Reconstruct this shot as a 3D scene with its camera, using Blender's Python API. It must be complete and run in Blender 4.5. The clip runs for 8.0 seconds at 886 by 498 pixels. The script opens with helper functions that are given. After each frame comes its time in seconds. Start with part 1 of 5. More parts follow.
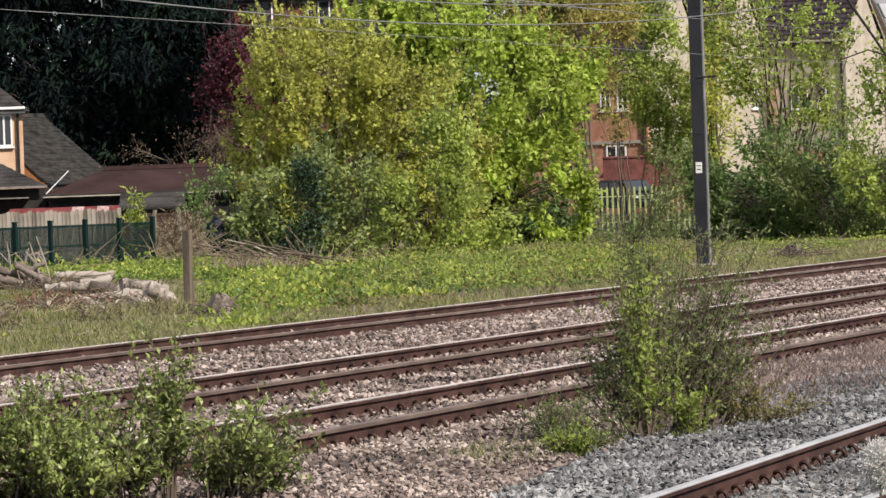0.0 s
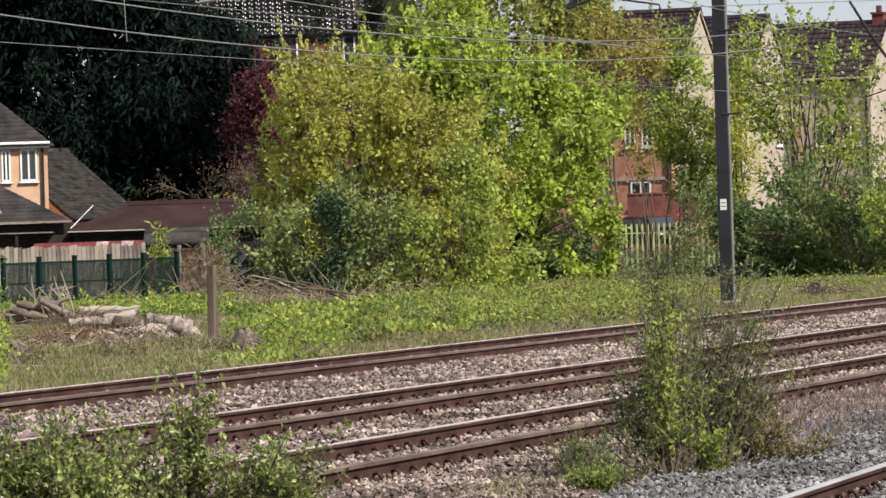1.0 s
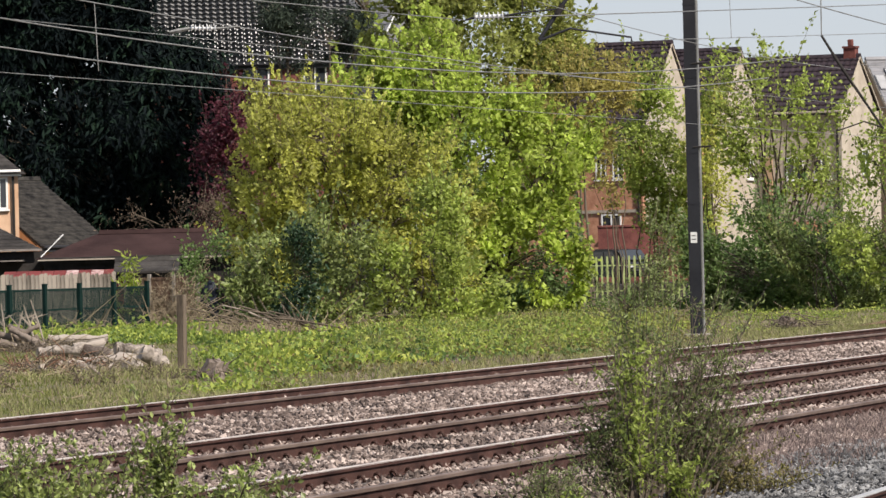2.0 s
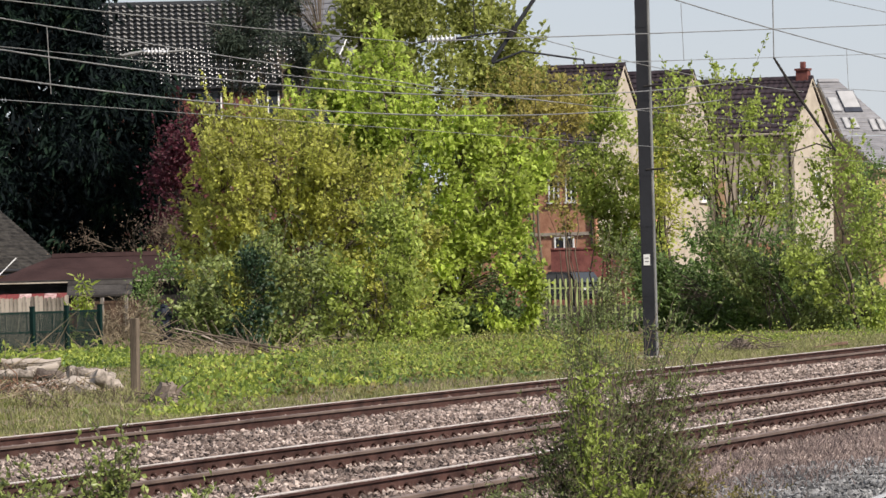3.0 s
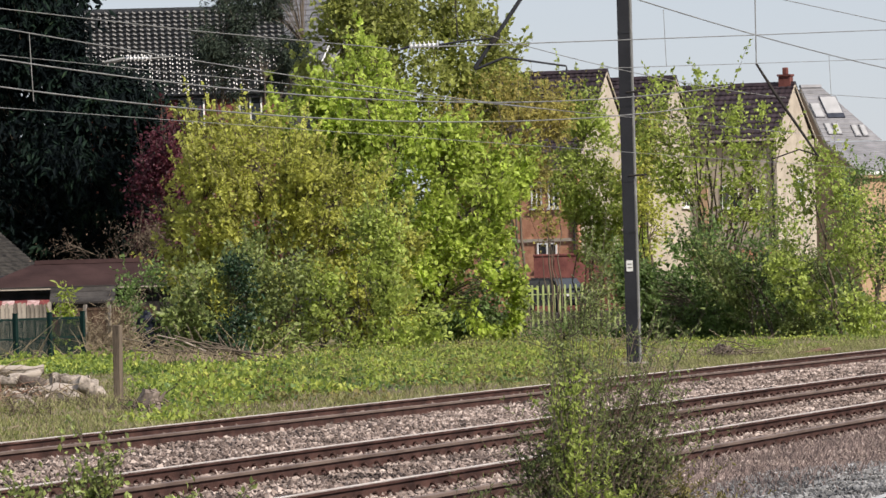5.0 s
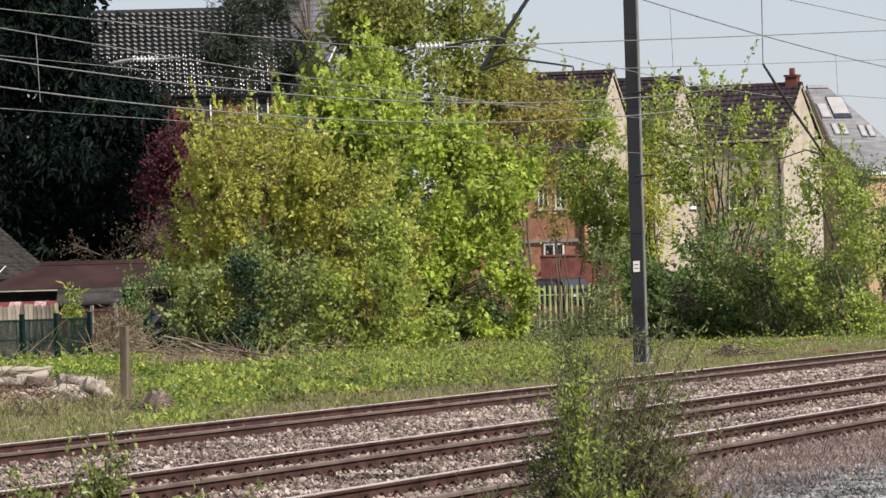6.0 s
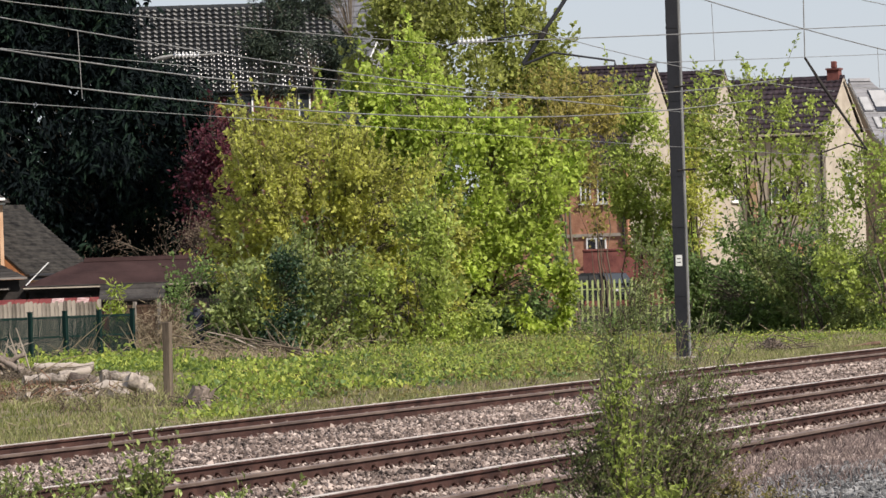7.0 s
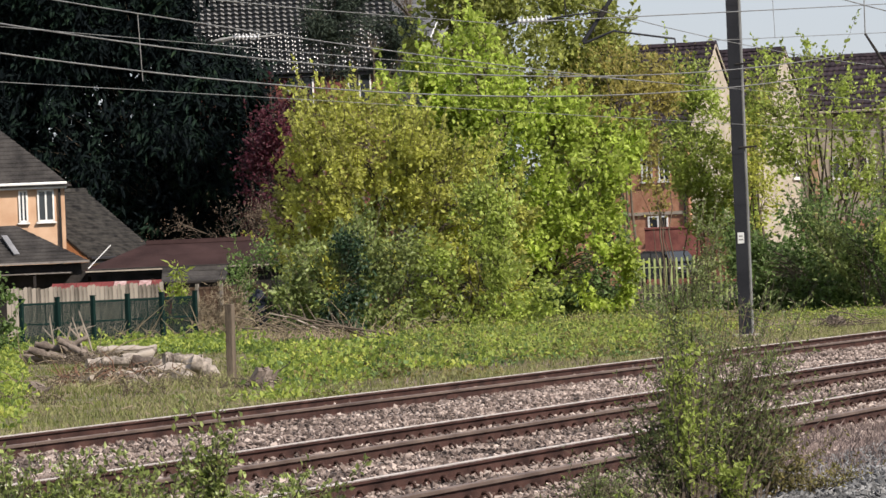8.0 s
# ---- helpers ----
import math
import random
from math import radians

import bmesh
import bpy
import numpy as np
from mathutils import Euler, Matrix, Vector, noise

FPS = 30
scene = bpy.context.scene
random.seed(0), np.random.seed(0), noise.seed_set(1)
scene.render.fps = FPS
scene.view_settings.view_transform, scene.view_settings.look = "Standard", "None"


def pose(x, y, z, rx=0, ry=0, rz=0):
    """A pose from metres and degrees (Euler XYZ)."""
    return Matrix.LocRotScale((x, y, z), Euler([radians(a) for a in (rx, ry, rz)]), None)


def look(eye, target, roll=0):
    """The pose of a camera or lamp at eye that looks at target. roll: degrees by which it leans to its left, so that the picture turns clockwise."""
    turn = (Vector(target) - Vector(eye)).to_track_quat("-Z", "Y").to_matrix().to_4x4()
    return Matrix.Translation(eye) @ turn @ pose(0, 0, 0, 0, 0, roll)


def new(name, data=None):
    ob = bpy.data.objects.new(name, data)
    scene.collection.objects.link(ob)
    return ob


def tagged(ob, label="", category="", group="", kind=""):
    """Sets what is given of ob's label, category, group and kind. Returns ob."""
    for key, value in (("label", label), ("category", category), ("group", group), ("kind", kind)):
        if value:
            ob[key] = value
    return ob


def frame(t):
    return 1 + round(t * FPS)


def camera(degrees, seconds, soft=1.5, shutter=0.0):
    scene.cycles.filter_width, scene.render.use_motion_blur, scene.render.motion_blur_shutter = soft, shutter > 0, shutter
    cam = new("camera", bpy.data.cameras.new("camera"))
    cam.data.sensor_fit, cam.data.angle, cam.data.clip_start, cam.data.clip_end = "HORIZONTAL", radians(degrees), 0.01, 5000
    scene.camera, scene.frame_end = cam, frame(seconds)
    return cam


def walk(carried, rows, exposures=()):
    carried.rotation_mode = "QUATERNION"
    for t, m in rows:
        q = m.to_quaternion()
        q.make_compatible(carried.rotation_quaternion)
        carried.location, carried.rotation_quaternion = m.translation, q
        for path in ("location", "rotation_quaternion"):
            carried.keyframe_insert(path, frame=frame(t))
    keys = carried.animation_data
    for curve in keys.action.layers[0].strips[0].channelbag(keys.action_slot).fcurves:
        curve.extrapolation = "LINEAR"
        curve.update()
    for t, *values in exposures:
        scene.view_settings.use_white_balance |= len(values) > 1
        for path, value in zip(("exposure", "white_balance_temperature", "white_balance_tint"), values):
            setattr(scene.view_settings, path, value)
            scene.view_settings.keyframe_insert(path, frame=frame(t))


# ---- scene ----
cam = camera(8.153, 8.0, soft=1.5)
EYE = (0.0, 0.0, 2.008)
# seconds, yaw, pitch, roll: a long lens held by hand on one spot
TURNS = [
    (0.0, 13.543, -0.563, 2.021), (0.3, 13.432, -0.482, 2.041), (0.5, 13.478, -0.419, 1.997), (0.7, 13.581, -0.351, 1.938),
    (1.0, 13.768, -0.224, 1.822), (1.2, 13.849, -0.154, 1.727), (2.3, 13.323, 0.110, 1.400), (2.5, 13.193, 0.150, 1.489),
    (3.0, 13.062, 0.255, 1.553), (3.5, 13.083, 0.338, 1.536), (4.0, 13.052, 0.349, 1.530), (4.5, 12.971, 0.347, 1.571),
    (4.7, 12.930, 0.321, 1.597), (5.8, 12.923, 0.306, 1.693), (6.0, 12.967, 0.317, 1.677), (6.5, 13.138, 0.334, 1.740),
    (7.0, 13.359, 0.282, 1.898), (7.5, 13.592, 0.179, 2.127), (8.0, 13.931, 0.117, 2.397)]
walk(cam, [(t, pose(*EYE, 90 + pitch, roll, yaw)) for t, yaw, pitch, roll in TURNS], exposures=[(0.0, 0.57, 6550, 13), (8.0, 0.57, 6550, 13)])

AXIS = 13.0  # the view's mean bearing; the railway runs along y


def spot(side, ahead, z=0.0):
    """A place by metres to the right of the view's axis and metres ahead."""
    c, s = math.cos(radians(AXIS)), math.sin(radians(AXIS))
    return Vector((side * c - ahead * s, side * s + ahead * c, z))


# ---- light ----
to_sun = (spot(0.50, -0.47) + Vector((0, 0, 0.62))).normalized()
sun = new("sun", bpy.data.lights.new("sun", "SUN"))
sun.data.energy, sun.data.angle, sun.data.color = 4.8, radians(0.6), (1.0, 0.93, 0.82)
sun.matrix_world = look((0, 0, 60), Vector((0, 0, 60)) - to_sun)
world = bpy.data.worlds.new("world")
scene.world = world
world.use_nodes = True
wn = world.node_tree.nodes
sky = wn.new("ShaderNodeTexSky")
sky.sky_type, sky.sun_disc = "NISHITA", False
sky.sun_elevation = math.asin(to_sun.z)
sky.sun_rotation = math.atan2(to_sun.x, to_sun.y)
sky.air_density, sky.dust_density, sky.ozone_density = 1.0, 0.2, 4.0
wn["Background"].inputs["Strength"].default_value = 0.075
haze = wn.new("ShaderNodeMix")  # thin high cloud whitens the sky
haze.data_type = "RGBA"
haze.inputs["Factor"].default_value = 0.72
haze.inputs["B"].default_value = (5.2, 5.65, 6.5, 1)
world.node_tree.links.new(sky.outputs[0], haze.inputs["A"])
world.node_tree.links.new(haze.outputs["Result"], wn["Background"].inputs["Color"])


# ---- materials ----
def shader(name, rough=0.8, metal=0.0, spec=0.3):
    m = bpy.data.materials.new(name)
    m.use_nodes = True
    b = m.node_tree.nodes["Principled BSDF"]
    b.inputs["Roughness"].default_value, b.inputs["Metallic"].default_value = rough, metal
    b.inputs["Specular IOR Level"].default_value = spec
    return m, m.node_tree.nodes, m.node_tree.links, b


def ramp(n, stops):
    r = n.new("ShaderNodeValToRGB")
    while len(r.color_ramp.elements) < len(stops):
        r.color_ramp.elements.new(0.5)
    for e, (p, c) in zip(r.color_ramp.elements, stops):
        e.position, e.color = p, (*c, 1)
    return r


def surface(name, dark, light, scale=3.0, fine=40.0, rough=0.8, metal=0.0, bump=0.3, spec=0.3, per_piece=0.0, stretch=(1, 1, 1)):
    """Two colours mixed by broad noise and fine grain, with relief; per_piece varies alike pieces."""
    m, n, l, b = shader(name, rough, metal, spec)
    tc, mp = n.new("ShaderNodeTexCoord"), n.new("ShaderNodeMapping")
    mp.inputs["Scale"].default_value = stretch
    l.new(tc.outputs["Object"], mp.inputs["Vector"])
    broad, grain = n.new("ShaderNodeTexNoise"), n.new("ShaderNodeTexNoise")
    broad.inputs["Scale"].default_value, grain.inputs["Scale"].default_value = scale, fine
    broad.inputs["Detail"].default_value, grain.inputs["Detail"].default_value = 4, 3
    l.new(mp.outputs[0], broad.inputs["Vector"]), l.new(mp.outputs[0], grain.inputs["Vector"])
    add = n.new("ShaderNodeMath")
    add.operation = "MULTIPLY_ADD"
    l.new(grain.outputs[0], add.inputs[0])
    add.inputs[1].default_value = 0.45
    l.new(broad.outputs[0], add.inputs[2])
    out = add.outputs[0]
    if per_piece:
        info, more = n.new("ShaderNodeObjectInfo"), n.new("ShaderNodeMath")
        more.operation = "MULTIPLY_ADD"
        l.new(info.outputs["Random"], more.inputs[0])
        more.inputs[1].default_value = per_piece
        l.new(out, more.inputs[2])
        out = more.outputs[0]
    lo = 0.50 + per_piece * 0.2
    r = ramp(n, [(lo, dark), (lo + 0.45, light)])
    l.new(out, r.inputs[0]), l.new(r.outputs[0], b.inputs["Base Color"])
    if bump:
        bp = n.new("ShaderNodeBump")
        bp.inputs["Strength"].default_value, bp.inputs["Distance"].default_value = bump, 0.02
        l.new(grain.outputs[0], bp.inputs["Height"]), l.new(bp.outputs[0], b.inputs["Normal"])
    return m


def island(name, stops, rough=0.85, spec=0.25, glow=0.0, scale=0.7, chance=0.55):
    """Loose pieces in one mesh, each with its own tone; glow: how much light passes through a leaf."""
    m, n, l, b = shader(name, rough, 0.0, spec)
    geo, tc, broad, add = n.new("ShaderNodeNewGeometry"), n.new("ShaderNodeTexCoord"), n.new("ShaderNodeTexNoise"), n.new("ShaderNodeMath")
    broad.inputs["Scale"].default_value, broad.inputs["Detail"].default_value = scale, 2
    l.new(tc.outputs["Object"], broad.inputs["Vector"])
    add.operation = "MULTIPLY_ADD"
    l.new(geo.outputs["Random Per Island"], add.inputs[0])
    add.inputs[1].default_value = chance
    sub = n.new("ShaderNodeMath")
    sub.operation = "MULTIPLY_ADD"
    l.new(broad.outputs[0], sub.inputs[0])
    sub.inputs[1].default_value, sub.inputs[2].default_value = 1.3, -0.42
    l.new(sub.outputs[0], add.inputs[2])
    r = ramp(n, stops)
    l.new(add.outputs[0], r.inputs[0]), l.new(r.outputs[0], b.inputs["Base Color"])
    if glow:
        t, mix = n.new("ShaderNodeBsdfTranslucent"), n.new("ShaderNodeMixShader")
        hsv = n.new("ShaderNodeHueSaturation")
        hsv.inputs["Saturation"].default_value, hsv.inputs["Value"].default_value = 1.0, 2.0
        l.new(r.outputs[0], hsv.inputs["Color"]), l.new(hsv.outputs[0], t.inputs["Color"])
        mix.inputs[0].default_value = glow
        l.new(b.outputs[0], mix.inputs[1]), l.new(t.outputs[0], mix.inputs[2])
        l.new(mix.outputs[0], n["Material Output"].inputs[0])
    return m


def spread(c, low=0.55, high=1.35):
    """Stops from a shaded to a bright tone of one leaf colour."""
    r, g, b = c
    return [(0.05, (r * low, g * low, b * low)), (0.5, c), (0.95, (min(1, r * high), min(1, g * high), min(1, b * high)))]


M = {
    "rail_side": surface("rusty_rail_steel", (0.024, 0.0125, 0.0105), (0.085, 0.044, 0.036), 1.5, 60, 0.85, 0.0, 0.3, 0.12),
    "rail_top": surface("polished_rail_head", (0.35, 0.30, 0.265), (0.56, 0.51, 0.465), 1.0, 50, 0.45, 0.2, 0.05),
    "rail_new": surface("bright_rail_head", (0.36, 0.355, 0.345), (0.54, 0.535, 0.52), 1.0, 50, 0.45, 0.4, 0.05),
    "rail_dull": surface("dull_rail_head", (0.075, 0.05, 0.039), (0.17, 0.125, 0.10), 1.0, 50, 0.55, 0.0, 0.1),
    "sleeper": surface("weathered_concrete", (0.11, 0.095, 0.085), (0.24, 0.215, 0.195), 4, 50, 0.9, per_piece=0.2),
    "clip": surface("rusty_spring_steel", (0.018, 0.010, 0.008), (0.065, 0.03, 0.022), 8, 60, 0.7),
    # both beds are darkened to paint the shade between the loose stones
    "bed": surface("old_bed_with_gap_shade", (0.024, 0.018, 0.016), (0.115, 0.086, 0.074), 14, 60, 0.95, bump=0.8),
    "bed_grey": surface("new_bed_with_gap_shade", (0.02, 0.02, 0.02), (0.08, 0.08, 0.08), 14, 60, 0.95, bump=0.8),
    "stone": island("brown_ballast_stone", [(0.05, (0.024, 0.018, 0.016)), (0.5, (0.165, 0.126, 0.109)), (0.95, (0.48, 0.40, 0.355))], 0.85),
    "stone_grey": island("grey_ballast_stone", [(0.05, (0.026, 0.027, 0.029)), (0.5, (0.125, 0.125, 0.125)), (0.95, (0.33, 0.33, 0.33))], 0.8),
    "earth": surface("grassy_earth", (0.075, 0.075, 0.035), (0.18, 0.15, 0.08), 0.3, 6, 0.95, bump=0.6),
    "grass": island("grass_blade", [(0.05, (0.055, 0.066, 0.02)), (0.4, (0.11, 0.13, 0.035)), (0.75, (0.155, 0.165, 0.046)), (0.95, (0.23, 0.205, 0.10))], 0.7, 0.3, 0.35),
    "weed": island("weed_leaf", [(0.05, (0.04, 0.07, 0.018)), (0.4, (0.15, 0.205, 0.04)), (0.7, (0.26, 0.31, 0.055)), (0.95, (0.42, 0.43, 0.10))], 0.55, 0.35, 0.36, scale=0.35),
    "dry": island("dry_stalk", spread((0.21, 0.17, 0.115)), 0.9, 0.2),
    "mauve": island("dead_grass_blade", spread((0.17, 0.13, 0.12), 0.5, 1.4), 0.9, 0.2),
    "dry_green": island("dry_olive_grass", spread((0.19, 0.19, 0.085), 0.4, 1.8), 0.85, 0.2, 0.2, scale=0.4),
    "bark": surface("bark", (0.05, 0.04, 0.03), (0.15, 0.12, 0.09), 3, 30, 0.95, bump=0.6, stretch=(1, 1, 0.25)),
    "lime": island("bright_green_leaf", spread((0.27, 0.335, 0.06), 0.4, 1.6), 0.55, 0.35, 0.38),
    "spring": island("spring_green_leaf", spread((0.225, 0.275, 0.06), 0.38, 1.6), 0.55, 0.35, 0.36),
    "olive": island("olive_yellow_leaf", spread((0.305, 0.315, 0.072), 0.38, 1.6), 0.6, 0.3, 0.38),
    "deep": island("deep_green_leaf", spread((0.09, 0.14, 0.04), 0.4, 1.9), 0.55, 0.35, 0.3),
    "deep_olive": island("deep_olive_leaf", spread((0.20, 0.22, 0.058), 0.42, 1.6), 0.6, 0.3, 0.38),
    "grey_green": island("grey_green_leaf", spread((0.155, 0.19, 0.06), 0.4, 1.8), 0.5, 0.35, 0.3),
    "russet": island("russet_young_leaf", spread((0.25, 0.22, 0.065), 0.5, 1.5), 0.65, 0.3, 0.38),
    "plum": island("purple_leaf", spread((0.055, 0.012, 0.02), 0.4, 1.9), 0.55, 0.3, 0.25),
    # broad noise paints sunlit fronds over near-black shaded depths
    "conifer": island("conifer_frond_lit_and_shaded", [(0.3, (0.003, 0.006, 0.007)), (0.6, (0.011, 0.024, 0.015)), (0.95, (0.06, 0.095, 0.04))], 0.8, 0.08, scale=0.85, chance=0.22),
    "pine": island("pine_needle", spread((0.035, 0.05, 0.035)), 0.7, 0.2, 0.1),
    "galv": surface("galvanised_steel", (0.42, 0.42, 0.42), (0.6, 0.6, 0.59), 2, 30, 0.5, 0.2, 0.05),
    "panel": surface("solar_panel", (0.02, 0.022, 0.03), (0.04, 0.045, 0.06), 2, 30, 0.2, 0.0, 0.0, 0.5),
    "post": surface("weathered_post", (0.06, 0.046, 0.034), (0.17, 0.135, 0.10), 2, 25, 0.95, bump=0.5, stretch=(3, 3, 0.3)),
    "log_dark": surface("grey_brown_log", (0.05, 0.037, 0.031), (0.19, 0.155, 0.13), 2.5, 20, 0.95, bump=0.7, per_piece=0.25),
    "cut": surface("pale_sawn_wood", (0.17, 0.14, 0.11), (0.36, 0.31, 0.26), 3, 30, 0.9, bump=0.3),
    "bark_scrap": island("bark_scrap", spread((0.16, 0.09, 0.06)), 0.9, 0.2),
    "bare": island("dead_leaf", spread((0.10, 0.075, 0.055)), 0.9, 0.2),
    "ivy": island("ivy_leaf_with_hollow_shade", spread((0.02, 0.045, 0.02)), 0.5, 0.35, 0.1),
    "scrub": island("scrub_leaf", spread((0.115, 0.145, 0.046), 0.4, 2.0), 0.5, 0.4, 0.3),
    "bramble": island("bramble_leaf", [(0.05, (0.06, 0.05, 0.02)), (0.5, (0.15, 0.14, 0.045)), (0.95, (0.21, 0.16, 0.06))], 0.7, 0.3, 0.25),
    "bushleaf": island("bush_leaf", spread((0.17, 0.205, 0.06), 0.25, 2.4), 0.38, 0.5, 0.3),
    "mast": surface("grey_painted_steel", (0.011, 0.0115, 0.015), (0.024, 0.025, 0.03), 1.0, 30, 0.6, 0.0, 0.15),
    "wire": surface("weathered_copper_wire", (0.14, 0.14, 0.135), (0.26, 0.26, 0.25), 2, 30, 0.5, 0.3, 0.0),
    "porcelain": surface("white_porcelain", (0.42, 0.43, 0.44), (0.6, 0.6, 0.6), 4, 30, 0.3, 0.0, 0.0, 0.5),
    "wood": surface("weathered_timber", (0.07, 0.06, 0.05), (0.34, 0.30, 0.255), 3, 25, 0.95, bump=0.5, per_piece=0.45, stretch=(4, 4, 0.3)),
    "brown_wood": surface("brown_fence_panel", (0.06, 0.035, 0.024), (0.145, 0.09, 0.064), 2, 25, 0.9, stretch=(3, 3, 0.3)),
    "log": surface("felled_log", (0.05, 0.04, 0.032), (0.31, 0.27, 0.235), 5, 20, 0.95, bump=0.8, per_piece=0.4),
    "green_steel": surface("dark_green_paint", (0.003, 0.014, 0.013), (0.007, 0.024, 0.021), 2, 30, 0.8, bump=0.05, spec=0.1),
    # mossy slate, with the shade of a slope facing away put into its colour
    "shaded_moss_tile": surface("mossy_tile_in_shade", (0.008, 0.008, 0.009), (0.05, 0.047, 0.043), 3.5, 20, 0.95, bump=0.6, spec=0.1),
    # roof glass painted pale: the sky's reflection is in the base colour
    "sky_pane": surface("roof_pane_sky_sheen", (0.26, 0.26, 0.265), (0.34, 0.34, 0.345), 2, 20, 0.25, bump=0.0, spec=0.5),
    "tarp": surface("dark_blue_tarpaulin", (0.003, 0.005, 0.012), (0.007, 0.011, 0.024), 4, 20, 0.7, bump=0.3),
    "pale_green": surface("faded_green_galvanised_pale", (0.19, 0.24, 0.08), (0.32, 0.37, 0.16), 2, 30, 0.6, bump=0.05),
    "brick": surface("orange_red_brick", (0.30, 0.14, 0.085), (0.50, 0.27, 0.17), 3, 18, 0.9, bump=0.5),
    "old_brick": surface("dark_red_brick", (0.085, 0.027, 0.024), (0.165, 0.06, 0.05), 3, 18, 0.9, bump=0.5),
    "cream": surface("cream_brick", (0.30, 0.26, 0.212), (0.42, 0.37, 0.305), 1.5, 18, 0.9, bump=0.3),
    "tan": surface("tan_brick", (0.30, 0.20, 0.12), (0.42, 0.29, 0.19), 1.5, 18, 0.9, bump=0.3),
    "orange": surface("orange_render", (0.47, 0.285, 0.175), (0.60, 0.41, 0.28), 1.2, 25, 0.9, bump=0.2),
    "tile": surface("dark_brown_roof_tile", (0.016, 0.011, 0.014), (0.042, 0.029, 0.034), 2, 12, 0.5, bump=0.3, spec=0.3),
    "grey_tile": surface("glossy_grey_pantile", (0.007, 0.0075, 0.008), (0.022, 0.023, 0.024), 2, 12, 0.29, bump=0.05, spec=0.5),
    "slate": surface("grey_slate", (0.12, 0.12, 0.128), (0.205, 0.205, 0.218), 1.5, 14, 0.55, bump=0.3),
    "dark_slate": surface("mossy_dark_slate", (0.018, 0.017, 0.017), (0.062, 0.057, 0.054), 1.5, 14, 0.9, bump=0.5, spec=0.1),
    "felt": surface("brown_roofing_felt", (0.022, 0.0125, 0.0125), (0.045, 0.026, 0.025), 1.0, 20, 0.9, bump=0.3, spec=0.1),
    "white": surface("white_upvc", (0.62, 0.62, 0.6), (0.8, 0.8, 0.78), 2, 20, 0.45, bump=0.0),
    "red_paint": surface("faded_red_boards", (0.09, 0.012, 0.012), (0.2, 0.045, 0.04), 1.5, 12, 0.7),
    "faded": surface("faded_pink_boards", (0.2, 0.08, 0.075), (0.55, 0.42, 0.40), 4, 12, 0.7),
    # near black for small dark parts; on shed walls it paints eave shadow
    "dark": surface("dark_parts_and_eave_shade", (0.012, 0.011, 0.01), (0.035, 0.03, 0.028), 2, 12, 0.9),
    "car": surface("black_car_paint", (0.005, 0.0055, 0.007), (0.009, 0.0095, 0.012), 1, 20, 0.22, bump=0.0, spec=0.35),
    "tyre": surface("tyre_rubber", (0.015, 0.015, 0.015), (0.03, 0.03, 0.03), 4, 30, 0.9),
    "pale": surface("bleached_seed_fluff", (0.45, 0.44, 0.41), (0.62, 0.61, 0.58), 4, 30, 0.95),
    "sign": surface("white_sign_plate", (0.6, 0.6, 0.58), (0.75, 0.75, 0.73), 4, 30, 0.5, bump=0.0),
}
gm, gn, gl, gb = shader("window_glass", 0.05, 0.0, 0.8)
gb.inputs["Base Color"].default_value = (0.03, 0.035, 0.04, 1)
M["glass"] = gm


# ---- mesh helpers ----
def shape(name, verts, faces, material, parent=None, label="", smooth=False):
    """One mesh object from vertices and faces of one size."""
    verts, faces = np.asarray(verts, dtype=np.float32), np.asarray(faces, dtype=np.int32)
    me = bpy.data.meshes.new(name)
    k, c = faces.shape[1], len(faces)
    me.vertices.add(len(verts)), me.loops.add(k * c), me.polygons.add(c)
    me.vertices.foreach_set("co", verts.ravel())
    me.loops.foreach_set("vertex_index", faces.ravel())
    me.polygons.foreach_set("loop_start", np.arange(0, k * c, k, dtype=np.int32))
    me.update(calc_edges=True)
    if smooth:
        me.shade_smooth()
    else:
        me.shade_flat()
    me.materials.append(material)
    ob = new(name, me)
    ob.parent = parent
    if label:
        tagged(ob, label)
    return ob


def part(name, bm, material, parent=None, label=""):
    me = bpy.data.meshes.new(name)
    bm.normal_update()
    bm.to_mesh(me)
    bm.free()
    me.materials.append(material)
    ob = new(name, me)
    ob.parent = parent
    if label:
        tagged(ob, label)
    return ob


def thing(name, m, label, category, group="", kind=""):
    ob = new(name)
    ob.empty_display_size = 0.1
    ob.matrix_world = m
    return tagged(ob, label, category, group, kind)


def boxes(specs, bevel=0.0):
    """A bmesh of boxes: (x0, y0, z0, x1, y1, z1)."""
    bm = bmesh.new()
    for x0, y0, z0, x1, y1, z1 in specs:
        bmesh.ops.create_cube(bm, size=1, matrix=Matrix.Translation(((x0 + x1) / 2, (y0 + y1) / 2, (z0 + z1) / 2)) @ Matrix.Diagonal((x1 - x0, y1 - y0, z1 - z0, 1)))
    if bevel:
        bmesh.ops.bevel(bm, geom=bm.edges[:], offset=bevel, segments=1, affect="EDGES")
    return bm


